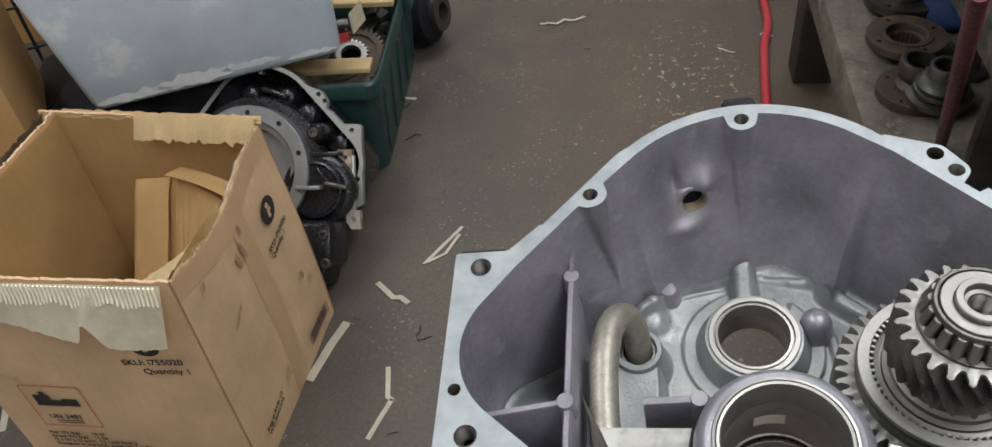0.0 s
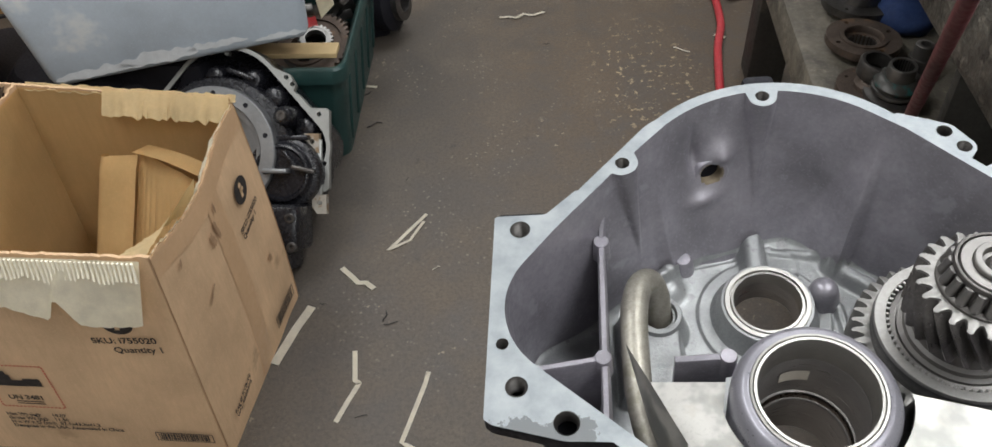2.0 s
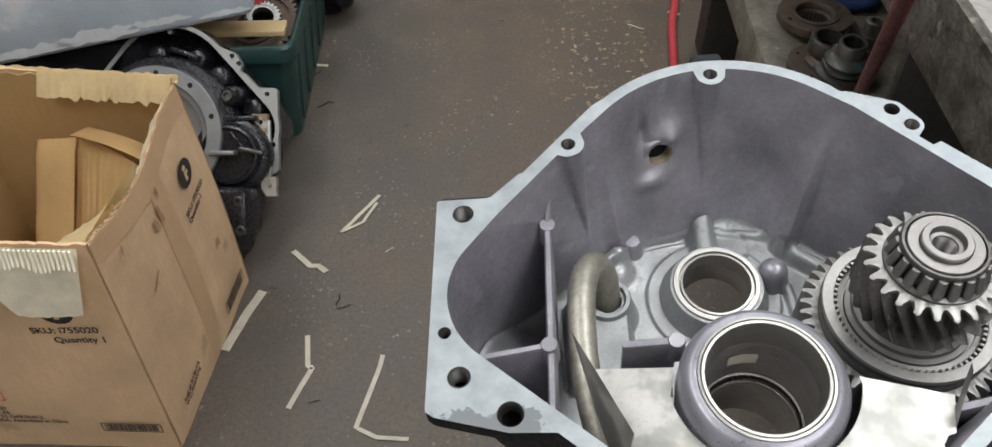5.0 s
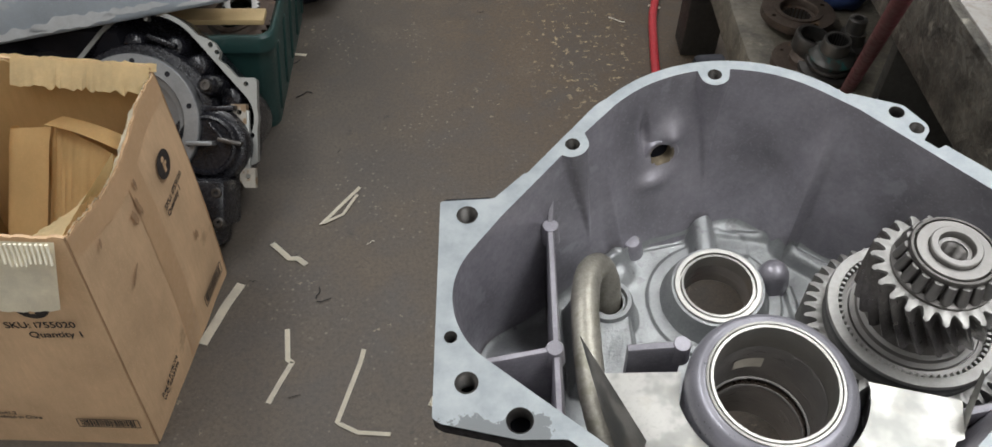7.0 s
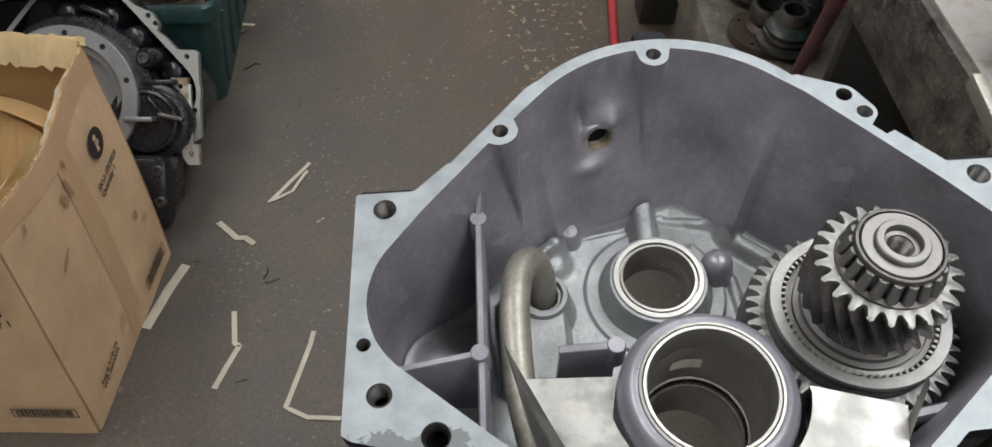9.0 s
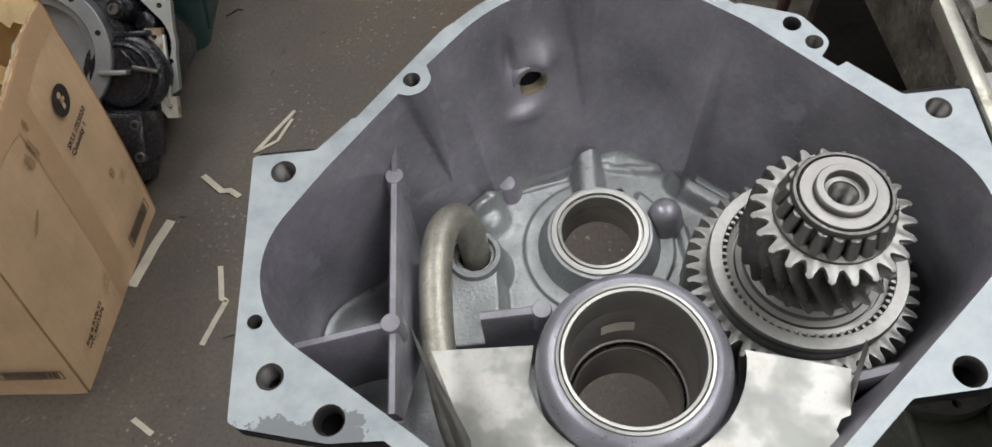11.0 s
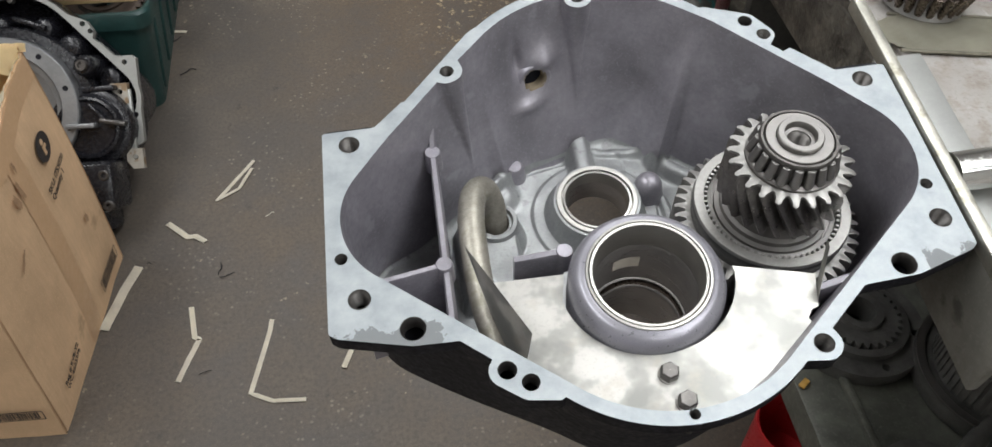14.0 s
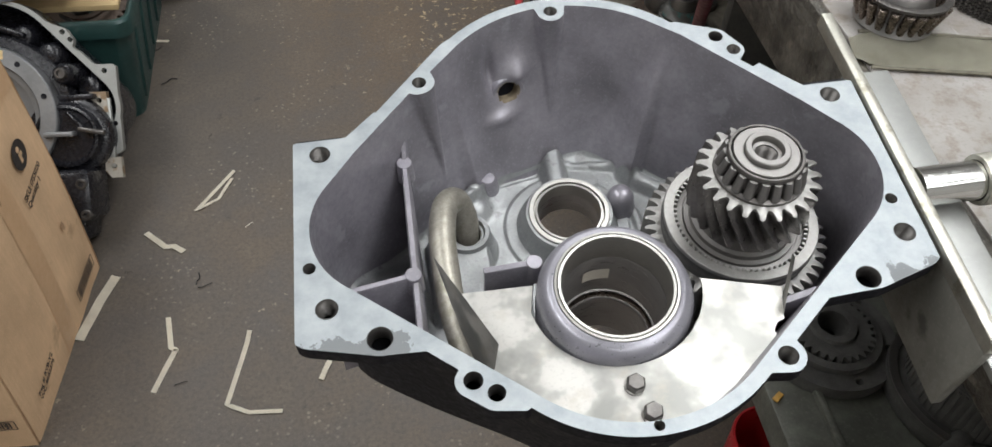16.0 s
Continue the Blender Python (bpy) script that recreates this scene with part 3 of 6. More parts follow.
for x, y in ((-0.192, 0.0925), (0.196, 0.0925)):
    part("mounting_tab", slab(bmesh.new(), 0.036, 0.012, 0.022, Matrix.Translation((x, y, -0.0145)), 0.003), BLACK, housing)

# cavity wall
bm = bmesh.new()
depths = [0, 0.004, 0.012, 0.022, 0.032, 0.040, 0.046, 0.049, 0.052, 0.055, 0.058, 0.061, 0.064, 0.067, 0.070, 0.073, 0.076, 0.079, 0.082, 0.085, 0.088, 0.092, 0.098, 0.105, 0.112, 0.119, 0.126, 0.132, 0.138, 0.150]
sheet_faces(bm, [[(wall_reach(k, d) * math.cos(ANGLES[k]), wall_reach(k, d) * math.sin(ANGLES[k]), -d) for k in range(N)] for d in depths], close_v=True)
PORT = pose(-0.0375, 0.1775, -0.0650, 76, 0, 12)
inside = [f for f in bm.faces if (lambda q: math.hypot(q.x, q.y) < 0.0100 and abs(q.z) < 0.03)(PORT.inverted() @ f.calc_center_median())]
bmesh.ops.delete(bm, geom=inside, context="FACES")
part("cavity_wall", bm, CAST, housing, "grey cast aluminium inner wall", 60)

# cavity floor with its cast relief
BORE_1, BORE_2 = (0.0, 0.081), (0.0, -0.047)


def bump_at(x, y, cx, cy, r, h, flat_top=2.0):
    d = math.hypot(x - cx, y - cy) / r
    return h * math.exp(-(d ** (2 * flat_top)))


def ridge(x, y, ax, ay, bx, by, w, h):
    t = max(0, min(1, ((x - ax) * (bx - ax) + (y - ay) * (by - ay)) / ((bx - ax) ** 2 + (by - ay) ** 2)))
    d = math.hypot(x - ax - t * (bx - ax), y - ay - t * (by - ay)) / w
    return h * math.exp(-d ** 4)


def ease(v, w):
    """0 below -w, 1 above w, smooth between."""
    t = max(0.0, min(1.0, 0.5 + 0.5 * v / w))
    return t * t * (3 - 2 * t)


def within(x, y, poly):
    """How deep a point lies inside a convex outline that runs anticlockwise."""
    return min(((bx - ax) * (y - ay) - (by - ay) * (x - ax)) / math.hypot(bx - ax, by - ay) for (ax, ay), (bx, by) in zip(poly, poly[1:] + poly[:1]))


PAD = [(-0.122, 0.0), (-0.071, 0.0), (-0.071, 0.070), (-0.122, 0.076)]
PAD_STEP = [(-0.078, -0.002), (-0.046, -0.002), (-0.046, 0.0235), (-0.078, 0.031)]
CHANNEL = [(-0.056, 0.132), (-0.013, 0.1405), (-0.013, 0.19), (-0.056, 0.19)]


def floor_height(x, y, gap=1.0):
    z = -0.1405 + 0.007 * math.exp(-max(0, gap) / 0.004)
    d = math.hypot(x - BORE_1[0], y - BORE_1[1])
    z += 0.003 * ease(0.0545 - d, 0.0012)
    # channel beside the radial pillar, dish round the oil hole
    z -= 0.0055 * ease(within(x, y, CHANNEL), 0.0016) * ease(gap - 0.003, 0.003)
    z -= 0.0045 * ease(0.0165 - math.hypot(x - 0.0185, (y - 0.130) * 0.85), 0.003)
    z = max(z, -0.142 + ridge(x, y, 0.0, 0.175, -0.003, 0.112, 0.0105, 0.0195))
    z += ridge(x, y, 0.014, 0.148, 0.052, 0.138, 0.0035, 0.004)
    # lip beside the stud and the swell under it
    z += ridge(x, y, -0.100, 0.104, -0.071, 0.126, 0.0065, 0.013) + bump_at(x, y, -0.077, 0.109, 0.0125, 0.012, 1.6)
    z += ridge(x, y, 0.063, 0.126, 0.110, 0.086, 0.0075, 0.013) + ridge(x, y, 0.061, 0.088, 0.066, 0.02, 0.004, 0.005)
    # raised pad that carries the pipe's socket
    z = max(z, -0.1415 + 0.0285 * max(ease(within(x, y, PAD), 0.004), ease(0.0225 - math.hypot(x + 0.089, y - 0.069), 0.005)))
    z = max(z, -0.1415 + 0.0245 * ease(within(x, y, PAD_STEP), 0.0025))
    z += bump_at(x, y, -0.168, 0.010, 0.040, 0.035, 1.5)
    z += 0.0008 * noise.noise((x * 60, y * 60, 0.3)) + 0.0010 * noise.noise((x * 22, y * 22, 1.3))
    return z


bm = bmesh.new()
rows = []
for k in range(N):
    edge = wall_reach(k, 0.136) + 0.001
    row = []
    for i in range(1, 131):
        r = edge * i / 130
        x, y = r * math.cos(ANGLES[k]), r * math.sin(ANGLES[k])
        gone = math.hypot(x, y - BORE_1[1]) < 0.0285 or math.hypot(x, y - BORE_2[1]) < 0.040 or math.hypot(x + 0.089, y - 0.069) < 0.011 or math.hypot(x - 0.0205, y - 0.1245) < 0.0035
        row.append(None if gone else bm.verts.new((x, y, floor_height(x, y, edge - r))))
    rows.append(row)
for row, after in zip(rows, rows[1:] + rows[:1]):
    for i in range(129):
        quad = (row[i], row[i + 1], after[i + 1], after[i])
        if all(quad):
            bm.faces.new(quad)
part("cavity_floor", bm, CAST_FLOOR, housing, "sandy cast aluminium floor with bosses and ridges", 80)
# oil hole coloured dark for the shade inside it
part("oil_hole", lathe(bmesh.new(), [(0.0062, -0.1425), (0.0050, -0.1412), (0.0044, -0.1425), (0.0044, -0.158), (0.0002, -0.159)], 20, Matrix.Translation((0.0205, 0.1245, 0.0))), DARK_STEEL_AND_SHADE, housing)

# bearing bores
bm = bmesh.new()
lathe(bm, [(0.0455, -0.142), (0.0440, -0.1365), (0.0420, -0.1340), (0.0400, -0.1270), (0.0380, -0.1200), (0.0368, -0.1170), (0.0345, -0.1165)], 72, Matrix.Translation((*BORE_1, 0)))
part("bearing_boss", bm, CAST_FLOOR, housing, "stepped cast bearing boss")
bm = bmesh.new()
lathe(bm, [(0.0346, -0.1200), (0.0346, -0.1152), (0.0340, -0.1146), (0.0306, -0.1146), (0.0303, -0.1180), (0.0293, -0.1180), (0.0290, -0.1152), (0.0272, -0.1150), (0.0266, -0.1160), (0.0265, -0.150)], 72, Matrix.Translation((*BORE_1, 0)))
part("bearing_sleeve", bm, BRIGHT, housing, "bright steel bearing race")
bm = bmesh.new()
lathe(bm, [(0.0262, -0.1275), (0.0262, -0.150), (0.0270, -0.151)], 60, Matrix.Translation((*BORE_1, 0)))
part("bore", bm, BORE, housing)
# shallow drilling, its depth of shade given by dark colour
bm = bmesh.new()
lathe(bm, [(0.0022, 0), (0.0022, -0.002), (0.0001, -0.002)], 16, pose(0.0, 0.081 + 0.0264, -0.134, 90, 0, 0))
part("drilling", bm, DARK_STEEL_AND_SHADE, housing)
bm = bmesh.new()
prof = [(0.046, -0.150), (0.0535, -0.075), (0.0545, -0.050)]
prof += [(0.0440 + 0.0105 * math.cos(radians(a)), -0.036 + 0.0155 * math.sin(radians(a))) for a in range(0, 91, 10)]
prof += [(0.0432, -0.0200)]
lathe(bm, prof, 96, Matrix.Translation((*BORE_2, 0)))
part("large_bearing_boss", bm, TORUS, housing, "smooth rounded cast bearing boss")
bm = bmesh.new()
lathe(bm, [(0.0432, -0.0202), (0.0428, -0.0190), (0.0412, -0.0188), (0.0408, -0.0205), (0.0402, -0.0188), (0.0384, -0.0190), (0.0378, -0.0205), (0.0375, -0.044)], 96, Matrix.Translation((*BORE_2, 0)))
part("bearing_race", bm, BRIGHT, housing, "bright steel bearing race with a fine groove")
bm = bmesh.new()
lathe(bm, [(0.0374, -0.044), (0.0368, -0.046), (0.0368, -0.090), (0.0356, -0.091), (0.0356, -0.097), (0.0338, -0.098), (0.0330, -0.100), (0.0330, -0.106), (0.0335, -0.145)], 96, Matrix.Translation((*BORE_2, 0)))
part("stepped_bore", bm, BORE, housing)
bm = bmesh.new()
lathe(bm, [(0.0356, -0.0925), (0.0350, -0.0965), (0.0341, -0.0970), (0.0341, -0.0930)], 96, Matrix.Translation((*BORE_2, 0)))
part("retaining_ring", bm, ROLLER, housing, "thin brownish retaining ring")
bm = bmesh.new()
rows = [[(0.0361 * math.cos(radians(a)), BORE_2[1] + 0.0361 * math.sin(radians(a)), z) for a in range(78, 113, 3)] for z in (-0.0590, -0.0725)]
sheet_faces(bm, rows)
part("relief_slot", bm, SLOT, housing, "pale machined relief slot in the bore")

# dome, stud and the threaded port
bm = bmesh.new()
lathe(bm, [(0.0150, -0.142), (0.0128, -0.134), (0.0122, -0.128), (0.0108, -0.1225), (0.0078, -0.1180), (0.0038, -0.1160), (0.0001, -0.1155)], 32, Matrix.Translation((0.049, 0.095, 0.002)))
part("locating_dome", bm, CAST, housing, "dull grey domed locating plug")
bm = bmesh.new()
lathe(bm, [(0.0115, -0.150), (0.0095, -0.135), (0.0085, -0.129), (0.0060, -0.1265), (0.0001, -0.126)], 32, Matrix.Translation((-0.0625, 0.1325, 0.003)))
part("cast_stud", bm, CAST, housing)
bm = bmesh.new()
lathe(bm, [(0.0230, -0.016), (0.0185, -0.008), (0.0160, -0.002), (0.0138, 0.0010), (0.0122, 0.0012), (0.0108, 0.0004)], 40, PORT)
part("port_boss", bm, CAST, housing)
bm = bmesh.new()
prof = [(0.0108, 0.0006)]
for k in range(8):
    prof += [(0.0090, -0.0008 - 0.0022 * k), (0.0100, -0.0019 - 0.0022 * k)]
lathe(bm, prof + [(0.009, -0.0195)], 40, PORT)
part("threaded_port", bm, PORT_BROWN, housing, "brownish threaded port in the wall")

# brown disc added to close the port's far end
part("port_end_disc", lathe(bmesh.new(), [(0.0099, -0.0118), (0.0088, -0.0120), (0.0086, -0.0128), (0.0001, -0.0128)], 32, PORT), PORT_BROWN, housing, "brown disc closing the port's end")

# ribs of the side pocket
def rib(bm, ax, ay, bx, by, top_a, top_b, w_top=0.0028, w_low=0.0045, low=-0.145, low_b=-0.145):
    d = Vector((bx - ax, by - ay)).normalized()
    n = Vector((-d.y, d.x))
    rows = []
    for x, y, top, low in ((ax, ay, top_a, low), ((ax + bx) / 2, (ay + by) / 2, (top_a + top_b) / 2, low), (bx, by, top_b, low_b)):
        rows.append([(x + n.x * w, y + n.y * w, z) for w, z in ((-w_low, low), (-w_top, top - 0.002), (-w_top * 0.6, top), (w_top * 0.6, top), (w_top, top - 0.002), (w_low, low))])
    vs = sheet_faces(bm, rows)
    bm.faces.new(vs[0])
    bm.faces.new(vs[-1])


def add_rib(*args, pads=(), **kw):
    bm = bmesh.new()
    rib(bm, *args, **kw)
    for x, y, z in pads:
        lathe(bm, [(0.0072, z - 0.02), (0.0062, z - 0.001), (0.0056, z), (0.0001, z)], 24, Matrix.Translation((x, y, 0)))
    part("rib", bm, CAST, housing, "cast rib with round pads")


add_rib(-0.133, 0.100, -0.136, -0.060, -0.043, -0.041, low_b=-0.055, pads=((-0.133, 0.097, -0.0425), (-0.136, -0.006, -0.0392)))
add_rib(-0.1330, 0.099, -0.1312, 0.114, -0.0435, -0.0300, 0.0026, 0.0070)
add_rib(-0.1385, -0.0065, -0.200, -0.018, -0.040, -0.036)
add_rib(-0.0845, 0.0015, -0.047, 0.0008, -0.060, -0.056, 0.0036, 0.005, pads=((-0.047, 0.0008, -0.0555),))
add_rib(0.105, -0.060, 0.150, -0.055, -0.062, -0.052, 0.0036, 0.005)

# pipe and its socket
bm = bmesh.new()
lathe(bm, [(0.0205, -0.150), (0.0195, -0.112), (0.0182, -0.1085), (0.0150, -0.1085), (0.0135, -0.112), (0.0135, -0.135), (0.0001, -0.136)], 40, Matrix.Translation((-0.089, 0.069, 0)))
part("pipe_socket", bm, CAST_FLOOR, housing)
bm = bmesh.new()
lathe(bm, [(0.0136, -0.1135), (0.0128, -0.1125), (0.0113, -0.1135), (0.0113, -0.128)], 40, Matrix.Translation((-0.089, 0.069, 0)))
part("socket_ring", bm, RUST, housing)
tube_line = spline([(-0.088, 0.068, -0.140), (-0.0885, 0.073, -0.118), (-0.0905, 0.080, -0.096), (-0.097, 0.0815, -0.079), (-0.106, 0.068, -0.069), (-0.111, 0.042, -0.066), (-0.112, 0.010, -0.068), (-0.111, -0.020, -0.072), (-0.105, -0.055, -0.080), (-0.098, -0.076, -0.087)], 7)
part("oil_pipe", tube(bmesh.new(), tube_line, 0.0105, 24), PIPE, housing, "bent stained steel oil pipe")


# sheet metal baffle
def baffle_z(x, y):
    return -0.0345 + 0.075 * x - 0.05 * (y + 0.045) + 0.0012 * noise.noise((x * 18, y * 18, 5))


line = []
for k in range(N):
    a = ANGLES[k]
    x, y = (CAVITY[k] - 0.004) * math.cos(a), (CAVITY[k] - 0.004) * math.sin(a)
    if radians(231) <= a <= radians(315):
        line.append((x, y))
cut = [(0.0605 * math.cos(radians(a)) + 0.001, BORE_2[1] + 0.0605 * math.sin(radians(a)) + 0.006) for a in range(-8, -174, -4)]
outline = line[::2] + [(0.0965, -0.094), (0.1005, -0.0885), (0.1055, -0.087), (0.1125, -0.0625), (0.0605, -0.045)] + cut + [(-0.054, -0.028), (-0.113, -0.024)]
bm = bmesh.new()
plate_with_holes(bm, [outline], lambda x, y: baffle_z(x, y) - 0.0012, baffle_z)
baffle = tagged(part("oil_baffle", bm, SHEET, housing, "bent galvanised sheet metal baffle", 50), "", "")
bm = bmesh.new()
side = [[Vector((-0.121, -0.020, 0.0035)), Vector((-0.1045, -0.057, 0.007)), Vector((-0.0885, -0.092, 0.008))],
        [Vector((-0.1208, -0.0205, 0.0020)), Vector((-0.1055, -0.060, -0.014)), Vector((-0.0910, -0.094, -0.020))],
        [Vector((-0.1205, -0.021, 0.0005)), Vector((-0.108, -0.060, -0.034)), Vector((-0.0960, -0.096, -0.048))]]
sheet_faces(bm, side)
bmesh.ops.solidify(bm, geom=bm.faces[:], thickness=0.0012)
part("baffle_flange", bm, SHEET, baffle)
bm = bmesh.new()
sheet_faces(bm, [[(0.1072, -0.0622, 0.0197), (0.1075, -0.0635, 0.0190), (0.1080, -0.0665, 0.0170)], [(0.1092, -0.0660, -0.004), (0.1088, -0.0695, -0.005), (0.1072, -0.0760, -0.007)],
                 [(0.1112, -0.0690, -0.024), (0.1095, -0.0760, -0.025), (0.1062, -0.0850, -0.026)], [(0.1118, -0.0680, -0.0285), (0.1100, -0.0770, -0.0285), (0.1060, -0.0865, -0.029)]])
bmesh.ops.solidify(bm, geom=bm.faces[:], thickness=0.0012)
part("baffle_tab", bm, SHEET, baffle)
for x, y in ((-0.003, -0.116), (0.003, -0.137)):
    bm = bmesh.new()
    z = baffle_z(x, y)
    lathe(bm, [(0.0070, z), (0.0070, z + 0.001), (0.0070, z + 0.0012)], 32, Matrix.Translation((x, y, 0)))
    lathe(bm, [(0.0064, z + 0.0008), (0.0064, z + 0.0068), (0.0054, z + 0.0080), (0.0001, z + 0.0080)], 6, Matrix.Translation((x, y, 0)) @ Matrix.Rotation(0.3 + 9 * x, 4, "Z"))
    part("hex_bolt", bm, DARK_STEEL_AND_SHADE, housing, "dark hexagon bolt", 20)

# ---- the shaft with its gears, standing in the housing ----
SHAFT = HOUSING @ Matrix.Translation((0.1138, 0.0133, -0.1)) @ Matrix.Rotation(radians(1.97), 4, "Y") @ Matrix.Rotation(radians(-3.2), 4, "X")
shaft = thing("gear_shaft", SHAFT, "oiled steel gear shaft with helical pinion and roller bearing", "gear shaft")
bm = bmesh.new()
gear_body(bm, 45, 0.0706, 0.0622, 0.030, -0.008, 0.0285, -0.10, 2, 0.0012)
part("large_gear", bm, GEAR, shaft, "large steel gear wheel")
bm = bmesh.new()
lathe(bm, [(0.0582, 0.029), (0.0576, 0.031), (0.0580, 0.036), (0.0592, 0.040), (0.0590, 0.0435)], 96)
part("clutch_drum", bm, DRUM, shaft, "dark steel clutch sleeve")
bm = bmesh.new()
lathe(bm, [(0.0590, 0.0432), (0.0590, 0.0455), (0.0583, 0.0464), (0.0512, 0.0464), (0.0508, 0.0458), (0.0507, 0.040)], 96)
for k in range(66):
    a = 2 * math.pi * k / 66
    slab(bm, 0.0032, 0.0025, 0.0046, Matrix.Rotation(a, 4, "Z") @ Matrix.Translation((0.0496, 0, 0.0434)), 0.0004, 1)
part("dog_ring", bm, GEAR, shaft, "steel ring with fine inner dog teeth")
bm = bmesh.new()
lathe(bm, [(0.0508, 0.0405), (0.0484, 0.0402), (0.0478, 0.0418), (0.0446, 0.0424), (0.0442, 0.0405), (0.0432, 0.0405), (0.0428, 0.0428), (0.0392, 0.0434), (0.0386, 0.0470), (0.0352, 0.0480), (0.0345, 0.066)], 96)
part("stepped_collar", bm, STEEL, shaft, "bright stepped collar")
bm = bmesh.new()
gear_body(bm, 23, 0.0452, 0.0366, 0.020, 0.0615, 0.0970, -0.48, 12)
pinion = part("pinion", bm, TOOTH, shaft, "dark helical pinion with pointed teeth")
# end face in a paler steel than the flanks
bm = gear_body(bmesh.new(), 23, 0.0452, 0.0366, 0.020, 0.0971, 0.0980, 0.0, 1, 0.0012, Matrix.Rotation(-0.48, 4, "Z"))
part("pale_face", bm, GEAR, pinion, "pale end face")
bm = bmesh.new()
lathe(bm, [(0.0332, 0.0993), (0.0330, 0.1012), (0.0304, 0.1020), (0.0298, 0.1028)], 64)
lathe(bm, [(0.0278, 0.1000), (0.0238, 0.1165), (0.0232, 0.1180)], 64)
lathe(bm, [(0.0266, 0.1148), (0.0273, 0.1158), (0.0272, 0.1182), (0.0264, 0.1193), (0.0248, 0.1193), (0.0244, 0.1175)], 64)
part("bearing_cage", bm, DARK_STEEL_AND_SHADE, shaft, "dark pressed roller cage")
roller = None
for k in range(20):
    m = Matrix.Rotation(2 * math.pi * k / 20, 4, "Z") @ Matrix.Translation((0.0279, 0, 0.1086)) @ Matrix.Rotation(radians(-14), 4, "Y")
    if roller is None:
        bm = lathe(bmesh.new(), [(0.0001, -0.0076), (0.0030, -0.0074), (0.0037, -0.0066), (0.0033, 0.0068), (0.0027, 0.0074), (0.0001, 0.0076)], 14)
        roller = part("roller", bm, STEEL, shaft)
        roller.matrix_local = m
    else:
        ob = new("roller", roller.data)
        ob.parent, ob.matrix_local = shaft, m
bm = bmesh.new()
lathe(bm, [(0.0237, 0.1170), (0.0236, 0.1190), (0.0230, 0.1197), (0.0164, 0.1197), (0.0160, 0.1190)], 64)
part("bearing_race", bm, STEEL, shaft, "bright inner bearing race")
bm = bmesh.new()
lathe(bm, [(0.0160, 0.1185), (0.0160, 0.1229), (0.0153, 0.1236), (0.0116, 0.1236), (0.0110, 0.1229), (0.0106, 0.1185), (0.0082, 0.1180), (0.0078, 0.1165)], 64)
part("shaft_end", bm, STEEL, shaft)
# centre hole's inner shade is coloured in with the dark metal
bm = bmesh.new()
prof = [(0.0079, 0.1168)]
for k in range(6):
    prof += [(0.0056, 0.1150 - 0.0028 * k), (0.0076, 0.1136 - 0.0028 * k)]
lathe(bm, prof + [(0.0058, 0.098), (0.0056, 0.062), (0.0001, 0.060)], 32)
part("threaded_centre", bm, DARK_STEEL_AND_SHADE, shaft, "threaded centre hole with its shade coloured in")


# ---- the stand that holds the housing by its flange ----
stand = thing("holding_stand", HOUSING, "steel holding stand with rough zinc bar and polished pivot shaft", "stand")
bm = slab(bmesh.new(), 0.0095, 0.300, 0.014, Matrix.Translation((0.2200, 0.012, -0.003)), 0.0018)
part("edge_bar", bm, ZINC, stand, "rough zinc-coated flat bar")
bm = slab(bmesh.new(), 0.009, 0.205, 0.085, Matrix.Translation((0.2225, -0.034, -0.0535)), 0.002)
part("clamp_plate", bm, CLAMP, stand, "dark greasy steel clamp plate")
bm = slab(bmesh.new(), 0.040, 0.285, 0.008, Matrix.Translation((0.247, -0.022, -0.030)), 0.0015)
part("base_plate", bm, PLATE, stand, "pale milled steel plate")
bm = lathe(bmesh.new(), [(0.0001, 0), (0.0145, 0.0), (0.0145, 0.060)], 40, pose(0.226, -0.008, -0.008, 0, 90, 0))
part("pivot_shaft", bm, CHROME, stand, "polished round pivot shaft")
bm = lathe(bmesh.new(), [(0.0150, 0.046), (0.0185, 0.046), (0.0190, 0.048), (0.0190, 0.30), (0.0001, 0.30)], 40, pose(0.226, -0.008, -0.008, 0, 90, 0))
part("pivot_sleeve", bm, ZINC, stand, "dull sleeve round the pivot shaft")

# ---- the bench and the shelf under it ----
BENCH = pose(0.548, 0.44, 0, 0, 0, -7)
bench = thing("workbench", BENCH, "heavy greasy steel workbench with a worn pale top", "workbench")
part("bench_top", slab(bmesh.new(), 0.90, 2.4, 0.012, Matrix.Translation((0.465, 0.55, 0.894)), 0.002), BENCH_TOP, bench, "worn pale bench top with brown stains")
part("front_beam", slab(bmesh.new(), 0.06, 2.4, 0.095, Matrix.Translation((0.032, 0.55, 0.841)), 0.004), BENCH_SIDE, bench, "dark grimy steel front beam")
part("top_lip", slab(bmesh.new(), 0.012, 2.4, 0.034, Matrix.Translation((0.009, 0.55, 0.881)), 0.002), BENCH_SIDE, bench)
part("bench_leg", slab(bmesh.new(), 0.10, 0.10, 0.80, Matrix.Translation((0.083, 1.685, 0.40)), 0.006), LEG_AND_SHADE, bench)
part("bench_leg", slab(bmesh.new(), 0.09, 0.09, 0.80, Matrix.Translation((0.80, 1.60, 0.40)), 0.006), GREASE, bench)
part("bench_leg", slab(bmesh.new(), 0.09, 0.09, 0.80, Matrix.Translation((0.80, -0.50, 0.40)), 0.006), GREASE, bench)
# panels added in dark colour to give the shade under the bench
part("side_panel", slab(bmesh.new(), 0.60, 0.02, 0.37, Matrix.Translation((0.362, 0.60, 0.648)), 0.003), LEG_AND_SHADE, bench)
